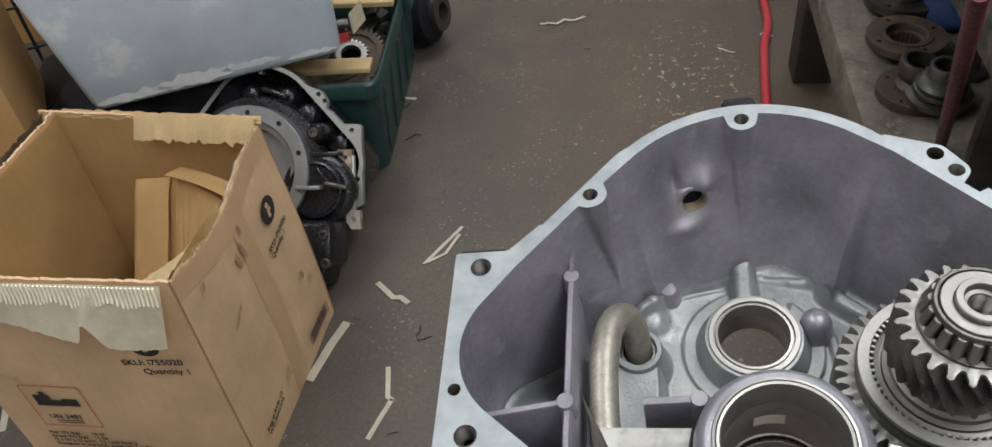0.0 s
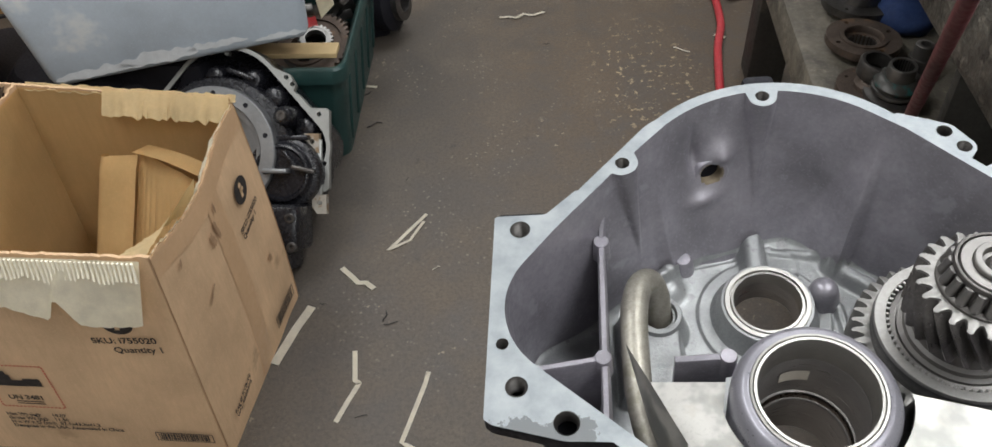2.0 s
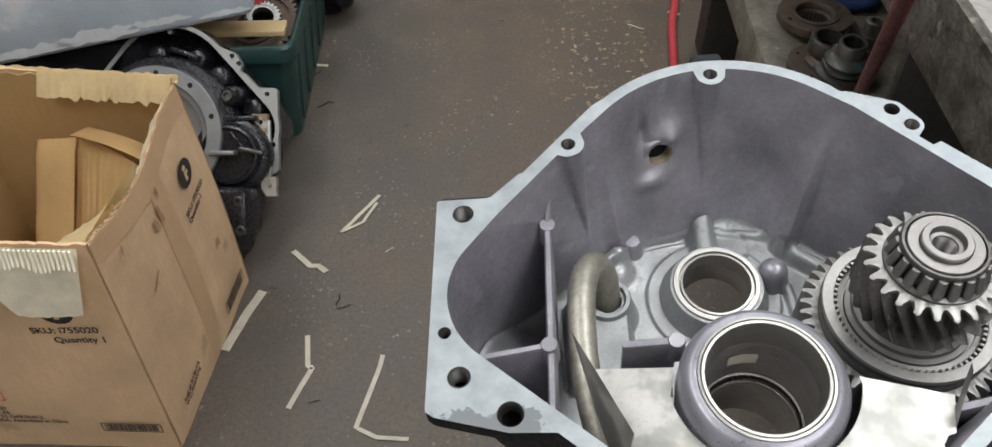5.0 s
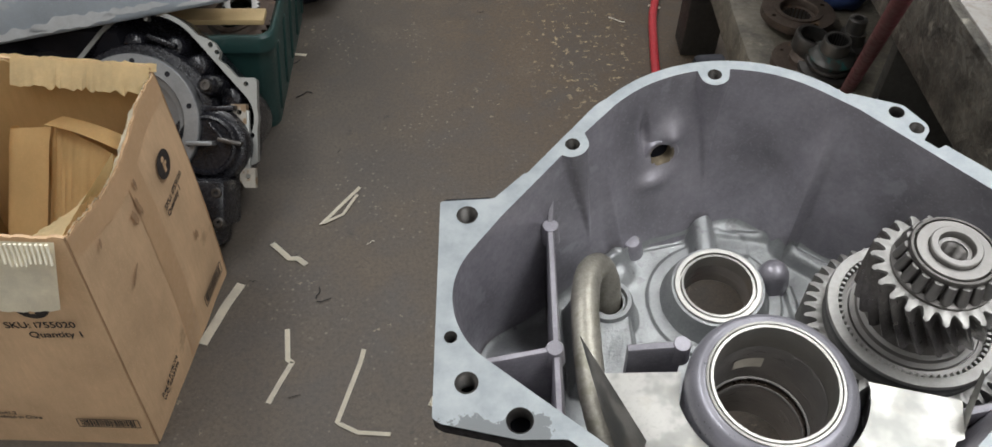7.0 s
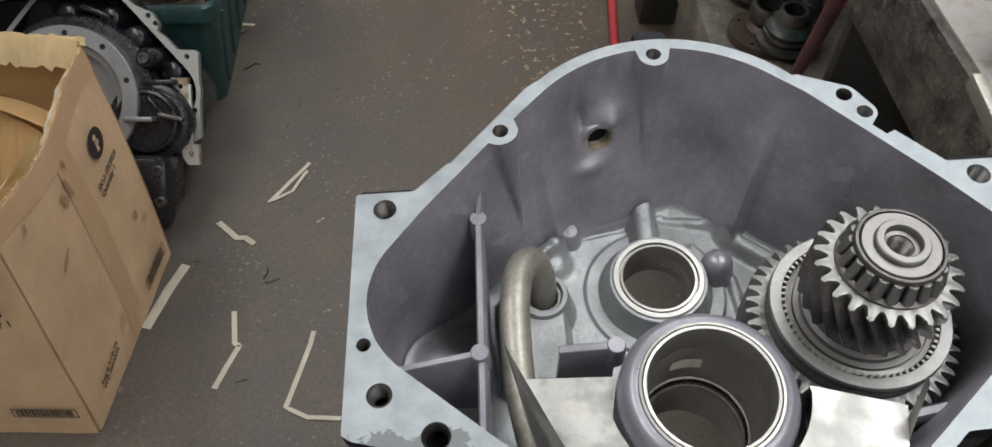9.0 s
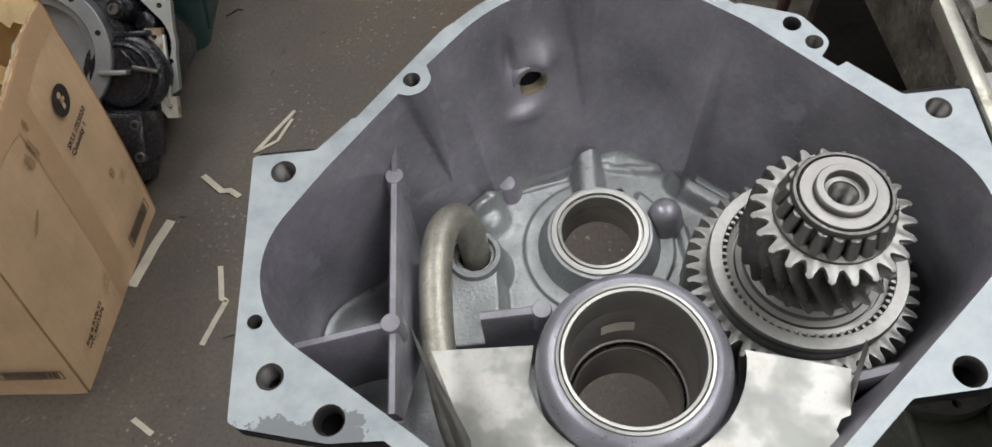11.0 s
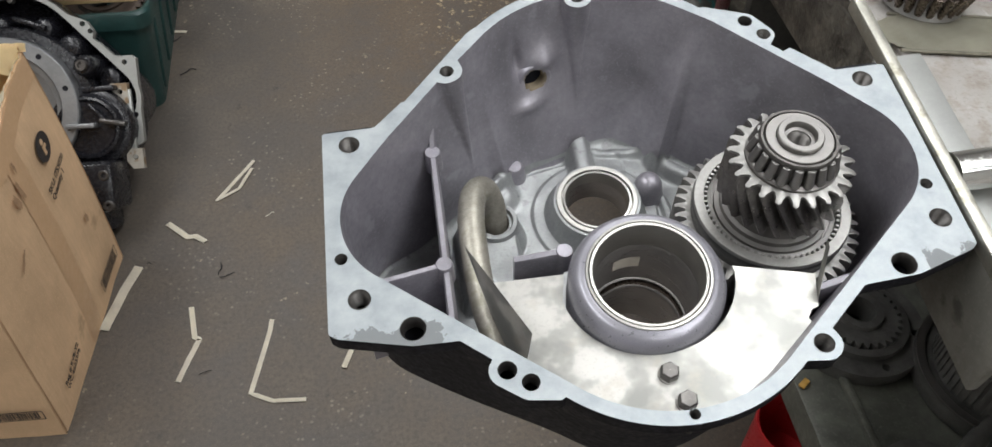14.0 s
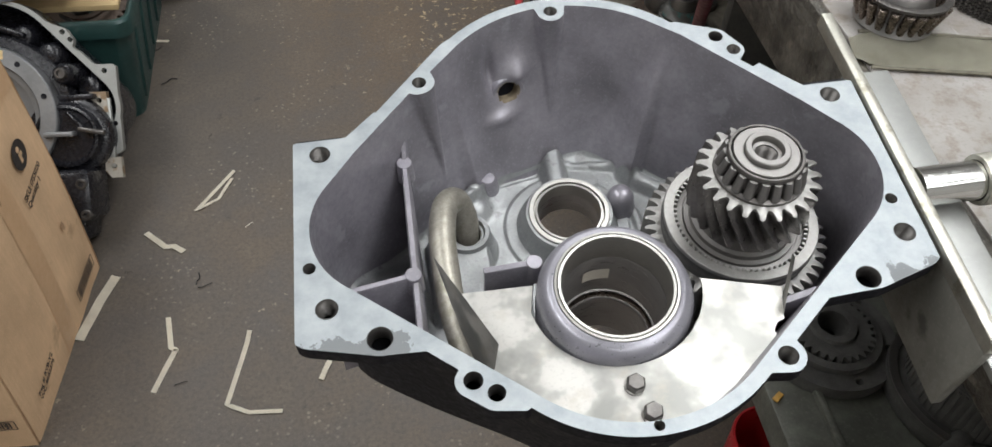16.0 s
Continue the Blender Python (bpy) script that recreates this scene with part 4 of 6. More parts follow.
part("back_panel", slab(bmesh.new(), 0.02, 2.3, 0.36, Matrix.Translation((0.86, 0.55, 0.66)), 0.004), LEG_AND_SHADE, bench)
part("lower_shelf", slab(bmesh.new(), 0.90, 1.30, 0.05, Matrix.Translation((0.455, 0.02, 0.437)), 0.004), GREASE, bench, "greasy dark green steel shelf")
part("shelf_lip", slab(bmesh.new(), 0.010, 1.30, 0.012, Matrix.Translation((0.068, 0.02, 0.466)), 0.003), GREASE, bench)
part("shelf_board", slab(bmesh.new(), 0.88, 0.92, 0.085, Matrix.Translation((0.43, 1.16, 0.412)), 0.006), SLAB, bench, "thick grimy grey board")

# ---- the big cardboard box ----
BOX = pose(-0.469, 0.944, 0, 0, 0, -11.0)
SKEW = -0.064
box = thing("cardboard_box", BOX, "open brown cardboard box with torn flaps on the floor", "cardboard box")
W, D, H, T = 0.445, 0.410, 0.521, 0.005


def lean(y, z):
    """How far the sagging side leans inwards."""
    return 0.030 * (z / H) ** 2 * y / D


def swell(u, f, length, seed, bow=0.006):
    """How far a box wall bellies out."""
    return bow * math.sin(math.pi * u) * math.sin(math.pi * f) + 0.002 * noise.noise((u * 5, f * 5, length * 7 + seed))


def torn_wall(name, length, place, top_wave, material=CARD):
    """A box wall with an uneven top edge; place(u, out, z) turns wall lengths into the box's frame."""
    bm = bmesh.new()
    n = 130
    rows = []
    for out in (0.0, -T):
        for k in range(9):
            f = k / 8
            row = []
            for i in range(n + 1):
                u = i / n
                z = f * (H + top_wave(u))
                b = swell(u, f, length, place(0, 0, 0)[0])
                row.append(place(u * length, out + b, z))
            rows.append(row if out == 0 else row)
    front, back = rows[:9], rows[9:]
    sheet_faces(bm, front + back[::-1], close_u=True)
    return part(name, bm, material, box)


rag = lambda u, s, a: a * (noise.noise((u * 19, s, 0)) + 0.6 * noise.noise((u * 63, s, 3)) + 0.55 * noise.noise((u * 170, s, 5)))
torn_wall("front_panel", W, lambda u, o, z: (-u, -o + SKEW * u, z), lambda u: rag(u, 1, 0.004) + 0.006)
torn_wall("side_panel", D - 2 * T, lambda u, o, z: (o - lean(u, z), u + T, z), lambda u: rag(u, 2, 0.006) - 0.030 * max(0, math.sin(math.pi * min(1, u * 1.25))) ** 1.5 - 0.012 * u)
torn_wall("back_panel", W, lambda u, o, z: (-u - lean(D, z), D + o, z), lambda u: rag(u, 3, 0.003))
torn_wall("side_panel", D - 2 * T, lambda u, o, z: (-W - o, u + T + SKEW * W * (1 - u / D), z), lambda u: rag(u, 4, 0.006))
part("bottom_panel", slab(bmesh.new(), W - 2 * T, D - 2 * T, T, Matrix.Translation((-W / 2, D / 2, T / 2))), CARD_IN, box)


def lit_lining(name, a, b, low, high):
    """Brown inner face of a wall, light through the board painted in as a golden tone."""
    bm = bmesh.new()
    n = Vector((-(b[1] - a[1]), b[0] - a[0], 0)).normalized() * 0.0009
    pts = [[Vector((a[0] + (b[0] - a[0]) * i / 12, a[1] + (b[1] - a[1]) * i / 12, z)) for i in range(13)] for z in (low, (low + high) / 2, high)]
    sheet_faces(bm, pts)
    bmesh.ops.solidify(bm, geom=bm.faces[:], thickness=0.0008)
    return part(name, bm, CARD_IN, box)


def rough_strip(n, fn_top, fn_low, thick, seed):
    """A strip of torn board between two curves, given as functions of 0..1."""
    bm = bmesh.new()
    rows = []
    for j in range(5):
        f = j / 4
        rows.append([Vector(fn_top(i / n)).lerp(Vector(fn_low(i / n)), f) + Vector((0, 0, 0.002 * noise.noise((i * 0.4, j * 0.9, seed)))) for i in range(n + 1)])
    sheet_faces(bm, rows)
    bmesh.ops.solidify(bm, geom=bm.faces[:], thickness=thick)
    return bm


# front flap, folded out and torn
part("torn_flap", rough_strip(60, lambda u: (-0.008 - 0.42 * u, -0.010 + SKEW * 0.42 * u, H + 0.008), lambda u: (-0.030 - 0.42 * u, -0.030 - 0.008 * math.sin(6 * u) + SKEW * 0.42 * u, H - 0.108 - 0.012 * math.sin(7 * u + 0.3) + 0.050 * math.exp(-(((u - 0.27) / 0.035) ** 2)) + 0.045 * u + rag(u, 6, 0.006)), 0.0015, 3), CARD_TORN, box, "pale torn cardboard flap")
bm = bmesh.new()
for i in range(58):
    x = -0.018 - 0.40 * i / 57
    y = SKEW * -x
    drop = 0.027 + 0.016 * noise.noise((i * 0.23, 2, 0)) + 0.004 * noise.noise((i * 1.3, 7, 0))
    tube(bm, [Vector((x, y - 0.0125, H + 0.006)), Vector((x, y - 0.0150, H - drop * 0.5)), Vector((x, y - 0.0190, H - drop))], 0.0022, 6)
part("corrugation", bm, CARD_TORN, box, "bare corrugated flutes")
part("torn_flap", rough_strip(50, lambda u: (-0.03 - 0.24 * u, D - T - 0.001, H + 0.004), lambda u: (-0.03 - 0.24 * u, D - T - 0.030, H - 0.034 + rag(u, 8, 0.009)), 0.003, 6), CARD_PALE, box, "torn brown flap bent inwards")
bm = bmesh.new()
SIDE_LENGTH = D - 2 * T
sheet_faces(bm, [[(0.0007 + swell(u / SIDE_LENGTH, z / H, SIDE_LENGTH, 0.0) - lean(u, z), u + T, z) for u in (0.185 + 0.0065 * k for k in range(9))] for z in (0.004 + 0.0235 * k for k in range(21))])
part("tape_strip", bm, TAPE, box, "brown packing tape")
lit_lining("lit_lining", (-0.036, D - T - 0.001), (-W + 0.004, D - T - 0.001), 0.006, H - 0.004)
lit_lining("lit_lining", (-W + T + 0.001, D - 0.005), (-W + T + 0.001, 0.0), 0.006, H - 0.006)
part("torn_flap", rough_strip(40, lambda u: (-0.006 - lean(0.20 * u, H), 0.006 + 0.20 * u, H + 0.004 - 0.022 * u), lambda u: (-0.010 - 0.055 * (1 - u) ** 1.5 - lean(0.2 * u, H), 0.004 + 0.19 * u, H - 0.010 - 0.050 * u + rag(u, 12, 0.006)), 0.002, 9), CARD_PALE, box, "pale torn inner ply")

bm = rough_strip(90, lambda u: (0.002 - lean(0.39 * u, H), 0.008 + 0.39 * u, H + 0.0070 + 0.8 * rag(u, 2, 0.006) - 0.030 * max(0, math.sin(math.pi * min(1, u * 1.25))) ** 1.5 - 0.012 * u + rag(u, 21, 0.004)),
                 lambda u: (-0.0125 - lean(0.39 * u, H), 0.008 + 0.39 * u, H - 0.013 - 0.030 * max(0, math.sin(math.pi * min(1, u * 1.25))) ** 1.5 - 0.012 * u + rag(u, 22, 0.008)), 0.0015, 14)
part("torn_edge", bm, CARD_TORN, box, "white torn cardboard edge")

# bruised brown fold under the torn side edge, peeled dark edge of the far side
def side_wave(u):
    return -0.030 * max(0, math.sin(math.pi * min(1, u * 1.25))) ** 1.5 - 0.012 * u


bm = bmesh.new()
sheet_faces(bm, [[(0.0011 + swell(u, z / H, SIDE_LENGTH, 0.0, 0.006) - lean(u * SIDE_LENGTH, z), u * SIDE_LENGTH + T, z) for u, z in ((k / 40, H + side_wave(k / 40) - 0.004 - f * (0.040 + rag(k / 40, 31, 0.004))) for k in range(41))] for f in (0, 0.35, 0.7, 1)])
part("bruised_fold", bm, TAPE, box, "bruised darker fold along the torn edge")
part("torn_edge", rough_strip(70, lambda u: (-W - 0.004, 0.01 + 0.38 * u + SKEW * W * (1 - u), H + 0.010 + rag(u, 41, 0.008)), lambda u: (-W - 0.020 - 0.008 * math.sin(9 * u), 0.01 + 0.38 * u + SKEW * W * (1 - u), H - 0.022 + rag(u, 42, 0.012)), 0.002, 17), PEEL, box, "grey peeled outer ply")
part("torn_edge", rough_strip(60, lambda u: (-0.02 - (W - 0.04) * u, D + 0.002, H + 0.003 + rag(u, 51, 0.004)), lambda u: (-0.02 - (W - 0.04) * u, D - T - 0.002, H - 0.008 + rag(u, 52, 0.005)), 0.0015, 19), CARD_PALE, box, "frayed pale edge of the far wall")

# print on the box
FRONT = lambda x, z: Matrix.Translation((x, -0.0078 - SKEW * x, z)) @ Matrix.Rotation(-SKEW, 4, "Z") @ Matrix.Rotation(radians(90), 4, "X")
SIDE = lambda y, z: Matrix.Translation((0.0088 - lean(y, z), y, z)) @ Matrix.Rotation(radians(90) + 0.030 * (z / H) ** 2 / D, 4, "Z") @ Matrix.Rotation(radians(90) - 0.06 * z / H ** 2 * y / D, 4, "X")
lettering("SKU: i755020", 0.0195, FRONT(-0.144, 0.336) @ Matrix.Rotation(radians(3), 4, "Z"), box)
lettering("Quantity 1", 0.0195, FRONT(-0.114, 0.3145) @ Matrix.Rotation(radians(3), 4, "Z"), box)
lettering("UN 3481", 0.017, FRONT(-0.350, 0.172), box)
lettering("Net Wt (kg):      10.07\nGross Wt (kg):   11.56\nH x W x D (cm):  52.1x43.3x41.2\nDesigned in the USA. Assembled in China", 0.0120, FRONT(-0.376, 0.122), box)
lettering("SKU: i755020\nQuantity 1", 0.016, SIDE(0.262, 0.325) @ Matrix.Rotation(radians(5), 4, "Z"), box)
lettering("Reg # RVB-Y2\nWC 4603376", 0.014, SIDE(0.050, 0.072) @ Matrix.Rotation(radians(8), 4, "Z"), box)


def barcode(m, w, h):
    bm = bmesh.new()
    x = 0.0
    rnd = random.Random(4)
    while x < w:
        t = rnd.choice((0.001, 0.0016, 0.0026))
        slab(bm, t, h, 0.0003, m @ Matrix.Translation((x, 0, 0)))
        x += t + rnd.choice((0.0008, 0.0014))
    for y in (-h * 0.62, h * 0.62):
        slab(bm, w + 0.012, 0.0016, 0.0003, m @ Matrix.Translation((w / 2, y, 0)))
    for xx in (-0.006, w + 0.006):
        slab(bm, 0.0016, h * 1.24, 0.0003, m @ Matrix.Translation((xx, 0, 0)))
    part("barcode", bm, INK, box)


barcode(FRONT(-0.110, 0.077), 0.092, 0.019)
barcode(SIDE(0.285, 0.060), 0.085, 0.022)


def disc_mark(m):
    bm = bmesh.new()
    lathe(bm, [(0.0265, 0.0), (0.0265, 0.0004), (0.0001, 0.0004)], 40, m)
    part("round_mark", bm, INK, box, "black round printed mark")
    bm = bmesh.new()
    lathe(bm, [(0.0055, 0.0005), (0.0055, 0.0009), (0.0001, 0.0009)], 20, m @ Matrix.Translation((0, 0.010, 0)))
    slab(bm, 0.008, 0.018, 0.0008, m @ Matrix.Translation((-0.001, -0.006, 0.0006)))
    slab(bm, 0.014, 0.007, 0.0008, m @ Matrix.Translation((0.002, -0.001, 0.0006)))
    part("round_mark", bm, CARD, box)


for y, z, w, h, t in ((0.170, 0.400, 0.010, 0.026, 20), (0.192, 0.405, 0.007, 0.034, 12), (0.205, 0.440, 0.005, 0.018, 0), (0.110, 0.330, 0.026, 0.004, 35), (0.330, 0.200, 0.008, 0.018, 10), (0.060, 0.455, 0.005, 0.014, -20)):
    bm = bmesh.new()
    flat(bm, [[(w * (0.7 + 0.5 * noise.noise((k * 0.6, w * 90, h * 40))) * math.cos(k * math.pi / 10), h * (0.7 + 0.5 * noise.noise((k * 0.6, 5, w * 70))) * math.sin(k * math.pi / 10)) for k in range(20)]], 0.0)
    bm.transform(SIDE(y, z) @ Matrix.Rotation(radians(t), 4, "Z"))
    part("oil_smudge", bm, SMUDGE, box, "brown oily smudge")
disc_mark(SIDE(0.308, 0.392))
disc_mark(FRONT(-0.090, 0.388))
bm = bmesh.new()
for x0, z0, x1, z1 in ((-0.370, 0.266, -0.258, 0.266), (-0.370, 0.150, -0.258, 0.150), (-0.370, 0.150, -0.370, 0.266), (-0.258, 0.150, -0.258, 0.266)):
    n = 16
    for k in range(n):
        f = (k + 0.5) / n
        horizontal = z0 == z1
        slab(bm, (x1 - x0) / n * 0.6 if horizontal else 0.003, 0.003 if horizontal else (z1 - z0) / n * 0.6, 0.0003, FRONT(x0 + (x1 - x0) * f, z0 + (z1 - z0) * f))
part("hazard_border", bm, RED_INK, box, "red dashed print border")
for x, z, w, h in ((-0.340, 0.225, 0.03, 0.030), (-0.316, 0.218, 0.024, 0.016), (-0.290, 0.221, 0.030, 0.020), (-0.335, 0.245, 0.010, 0.010)):
    part("hazard_mark", slab(bmesh.new(), w, h, 0.0004, FRONT(x, z)), INK, box)
for z in (0.166, 0.160):
    part("print_bar", slab(bmesh.new(), 0.05, 0.0022, 0.0003, FRONT(-0.315, z)), INK, box)

# folded board inside the box
folded = thing("folded_cardboard", BOX, "bent piece of brown cardboard packing standing inside the box", "cardboard")


def leaning_board(name, top, material, ripple=0.0, label=""):
    """A board that leans back from a curved top line down to the box's bottom."""
    bm = bmesh.new()
    line = spline(top, 10)
    rows = []
    for f in (0, 0.02, 0.05, 0.1, 0.2, 0.35, 0.5, 0.65, 0.8, 1.0):
        row = []
        for k, q in enumerate(line):
            drop = f * (q.z - 0.012)
            wave = ripple * (math.sin(k * 1.9) + 0.7 * math.sin(k * 0.83)) * min(1, f * 8) + 0.003 * noise.noise((q.x * 25, f * 6, 3))
            row.append((q.x - 0.10 * drop, q.y - 0.58 * drop + wave + 0.006 * math.cos(min(f, 0.05) * 31), q.z - drop))
        rows.append(row)
    sheet_faces(bm, rows)
    bmesh.ops.solidify(bm, geom=bm.faces[:], thickness=0.006)
    return part(name, bm, material, folded, label, 60)


leaning_board("outer_panel", ((-0.306, 0.395, 0.375), (-0.302, 0.372, 0.393), (-0.290, 0.352, 0.404), (-0.265, 0.348, 0.411), (-0.235, 0.350, 0.413), (-0.218, 0.355, 0.412)), CARD_IN, 0.0, "smooth tan panel with a rounded edge")
leaning_board("ribbed_panel", ((-0.217, 0.362, 0.408), (-0.205, 0.364, 0.406), (-0.165, 0.344, 0.404), (-0.115, 0.324, 0.398), (-0.060, 0.300, 0.385)), CARD_IN, 0.0030, "creased ochre panel")
bm = bmesh.new()
sheet_faces(bm, [[(-0.222 + 0.155 * u + 0.012 * f, 0.352 - 0.050 * u + 0.040 * f, 0.424 - 0.006 * u + 0.008 * math.sin(3.1 * u) - 0.012 * f) for u in (k / 14 for k in range(15))] for f in (0, 0.3, 0.7, 1)])
bmesh.ops.solidify(bm, geom=bm.faces[:], thickness=0.009)
part("top_flap", bm, CARD_IN, folded, "thick bent top flap")


# ---- paper strips on the floor ----
def paper_strip(pts, w, lift=0.004):
    bm = bmesh.new()
    line = [Vector((x0 + (x1 - x0) * k / 6, y0 + (y1 - y0) * k / 6, 0)) for (x0, y0), (x1, y1) in zip(pts, pts[1:]) for k in range(6)] + [Vector((*pts[-1], 0))]
    rows = []
    for k, p in enumerate(line):
        d = (line[min(k + 1, len(line) - 1)] - line[max(k - 1, 0)]).normalized()
        s = Vector((-d.y, d.x, 0)) * w / 2
        z = 0.0012 + lift * abs(noise.noise((p.x * 14, p.y * 14, 1)))
        rows.append([p + s + Vector((0, 0, z)), p - s + Vector((0, 0, z + 0.001))])
    sheet_faces(bm, rows)
    bmesh.ops.solidify(bm, geom=bm.faces[:], thickness=0.0007)
    return tagged(part("paper_strip", bm, PAPER), "thin pale torn paper strip on the floor", "paper strip", "paper strips on the floor")


paper_strip(((-0.112, 1.585), (-0.150, 1.535), (-0.199, 1.470), (-0.150, 1.500), (-0.118, 1.560)), 0.008)
paper_strip(((-0.302, 1.422), (-0.262, 1.372), (-0.245, 1.372), (-0.226, 1.352)), 0.013)
paper_strip(((-0.257, 1.181), (-0.252, 1.105), (-0.243, 1.100), (-0.264, 1.055), (-0.283, 1.010)), 0.010)
paper_strip(((-0.106, 1.117), (-0.112, 1.090), (-0.156, 0.957), (-0.118, 0.932), (-0.060, 0.923)), 0.009)
paper_strip(((-0.358, 1.310), (-0.386, 1.245), (-0.418, 1.158)), 0.019)
paper_strip(((0.113, 2.488), (0.14, 2.49), (0.165, 2.475), (0.19, 2.50), (0.225, 2.492), (0.256, 2.510)), 0.012, 0.010)
paper_strip(((-0.295, 2.145), (-0.255, 2.135)), 0.012)
paper_strip(((0.755, 2.325), (0.785, 2.305)), 0.016)
paper_strip(((-1.069, 1.202), (-1.045, 1.120), (-1.035, 1.080)), 0.014)
paper_strip(((0.045, 1.033), (0.015, 0.975)), 0.010)
paper_strip(((-0.389, 0.882), (-0.355, 0.849)), 0.010)
paper_strip(((0.067, 0.770), (0.057, 0.740)), 0.004)


def debris(x, y, size, turn, seed, material, label):
    """A curled scrap of dried sealant on the floor."""
    bm = bmesh.new()
    line = spline([(size * (k - 2) * 0.5, size * 0.45 * noise.noise((k * 0.9, seed, 0)), 0.0022 + 0.0015 * (k % 2)) for k in range(5)], 5)
    tube(bm, line, size * 0.055, 6)
    bm.transform(pose(x, y, 0, 0, 0, turn))
    return tagged(part("sealant_scrap", bm, material), label, "scrap", "sealant scraps on the floor")


for k, (x, y, size, turn) in enumerate(((-0.199, 1.270, 0.016, 75), (-0.186, 1.250, 0.015, 20), (-0.335, 1.315, 0.008, 0), (-0.245, 1.385, 0.006, 40), (-0.235, 1.022, 0.012, 10), (-0.255, 1.955, 0.022, 20), (-0.285, 2.100, 0.020, 45), (0.245, 2.320, 0.010, 0), (-0.160, 1.720, 0.008, 60))):
    debris(x, y, size, turn, k * 1.7, BLACK, "small curled black sealant scrap on the floor")
for k, (x, y, size, turn) in enumerate(((-0.090, 1.405, 0.010, 30), (0.640, 2.250, 0.026, -35), (-0.330, 2.000, 0.012, 10))):
    debris(x, y, size, turn, 9 + k * 1.3, PAPER, "small pale curled scrap on the floor")


# ---- the second gearbox behind the box ----
def dark_gearbox():
    up, side = Vector((0.06, 0.62, 0.78)).normalized(), Vector((0.985, -0.17, 0.03))
    side = (side - up * side.dot(up)).normalized()
    front = side.cross(up)
    corner = Vector((-0.306, 1.64, 0.284))
    o = corner - 1.1 * (0.214 * side + 0.092 * up)
    m = Matrix.Translation(o) @ Matrix((side, up, front)).transposed().to_4x4() @ Matrix.Scale(1.1, 4)
    box2 = thing("assembled_gearbox", m, "black painted gearbox leaning against a green bin", "gearbox")
    bm = bmesh.new()
    ring = [reach(grown(0.0125), a) for a in ANGLES[::4]]
    lip = [max(reach(p, a) for p in (grown(0.0125), EAR_R, EAR_L, LUGS[0])) for a in ANGLES[::4]]
    inn = [reach(grown(0.004), a) for a in ANGLES[::4]]
    lp = lambda rs: [(r * math.cos(a), r * math.sin(a)) for r, a in zip(rs, ANGLES[::4])]
    plate_with_holes(bm, [lp(lip), lp(inn)] + [ring2d(x, y, 0.005, 14) for x, y in ((0, 0.203), (0.193, 0.080), (0.125, 0.154), (0.138, 0.140), (0.203, -0.019), (0.196, -0.05))], -0.014, 0.0)
    part("flange", bm, PLATE, box2, "bare aluminium flange")
    bm = bmesh.new()
    prof = ((1.0, -0.013), (1.0, -0.06), (0.9, -0.16), (0.72, -0.19))
    rows = [[(x * f, y * f, z) for x, y in lp(ring)] for f, z in prof]
    sheet_faces(bm, rows, close_v=True)
    part("rear_case", bm, GLOSS, box2)
    bm = bmesh.new()
    rows = [[(x * f + 0.0, y * f, z) for x, y in lp(inn)] for f, z in ((1.0, -0.003), (0.985, -0.06), (0.93, -0.080), (0.84, -0.070), (0.60, -0.030), (0.3, -0.020))]
    vs = sheet_faces(bm, rows, close_v=True)
    bm.faces.new(vs[-1])
    part("front_case", bm, GLOSS, box2, "black ribbed front casting")
    bm = bmesh.new()
    c = Matrix.Translation((-0.010, 0.004, 0.004))
    lathe(bm, [(0.129, -0.040), (0.129, 0.046), (0.127, 0.048), (0.101, 0.048), (0.099, 0.046), (0.098, 0.036), (0.086, 0.034), (0.084, 0.0), (0.03, -0.004), (0.0001, -0.004)], 72, c)
    part("bell_ring", bm, PALE_RING, box2, "dull grey machined bearing ring")
    lathe(bm := bmesh.new(), [(0.130, -0.055), (0.148, -0.052), (0.151, 0.010), (0.147, 0.016), (0.130, 0.018)], 72, c)
    part("bell_collar", bm, GLOSS, box2, "glossy black casting round the ring")
    # flat black discs stand for the shade in the ring's bolt holes
    for k in range(10):
        a = radians(16 + 36 * k)
        part("ring_hole", lathe(bmesh.new(), [(0.0052, 0.0484), (0.0042, 0.0480), (0.0001, 0.0480)], 14, c @ Matrix.Translation((0.115 * math.cos(a), 0.115 * math.sin(a), 0.0004))), BLACK, box2)
    # lobes with cap screws between the ring and the flange
    for x, y, r, h in ((0.133, 0.075, 0.017, 0.046), (0.100, 0.112, 0.020, 0.012), (0.050, 0.150, 0.018, -0.005), (-0.030, 0.158, 0.018, -0.005), (0.158, 0.052, 0.020, -0.012)):
        part("casting_lobe", lathe(bmesh.new(), [(r * 1.5, -0.07), (r * 1.15, h - 0.01), (r, h - 0.002), (r * 0.86, h), (0.0001, h)], 24, Matrix.Translation((x, y, 0))), GLOSS, box2)
    part("cap_screw", lathe(bmesh.new(), [(0.0105, 0.044), (0.0105, 0.053), (0.009, 0.055), (0.006, 0.055), (0.0055, 0.050), (0.0001, 0.050)], 20, Matrix.Translation((0.133, 0.075, 0))), DARK_STEEL_AND_SHADE, box2)
    for w, x, y, z, t in ((0.075, 0.105, 0.093, -0.006, -42), (0.060, 0.030, 0.160, -0.018, -20), (0.060, 0.150, 0.032, 0.012, 2)):
        part("web", slab(bmesh.new(), w, 0.010, 0.05, pose(x, y, z, 0, 0, t), 0.003), GLOSS, box2)
    bm = bmesh.new()
    cover = Matrix.Translation((0.129, -0.038, 0))
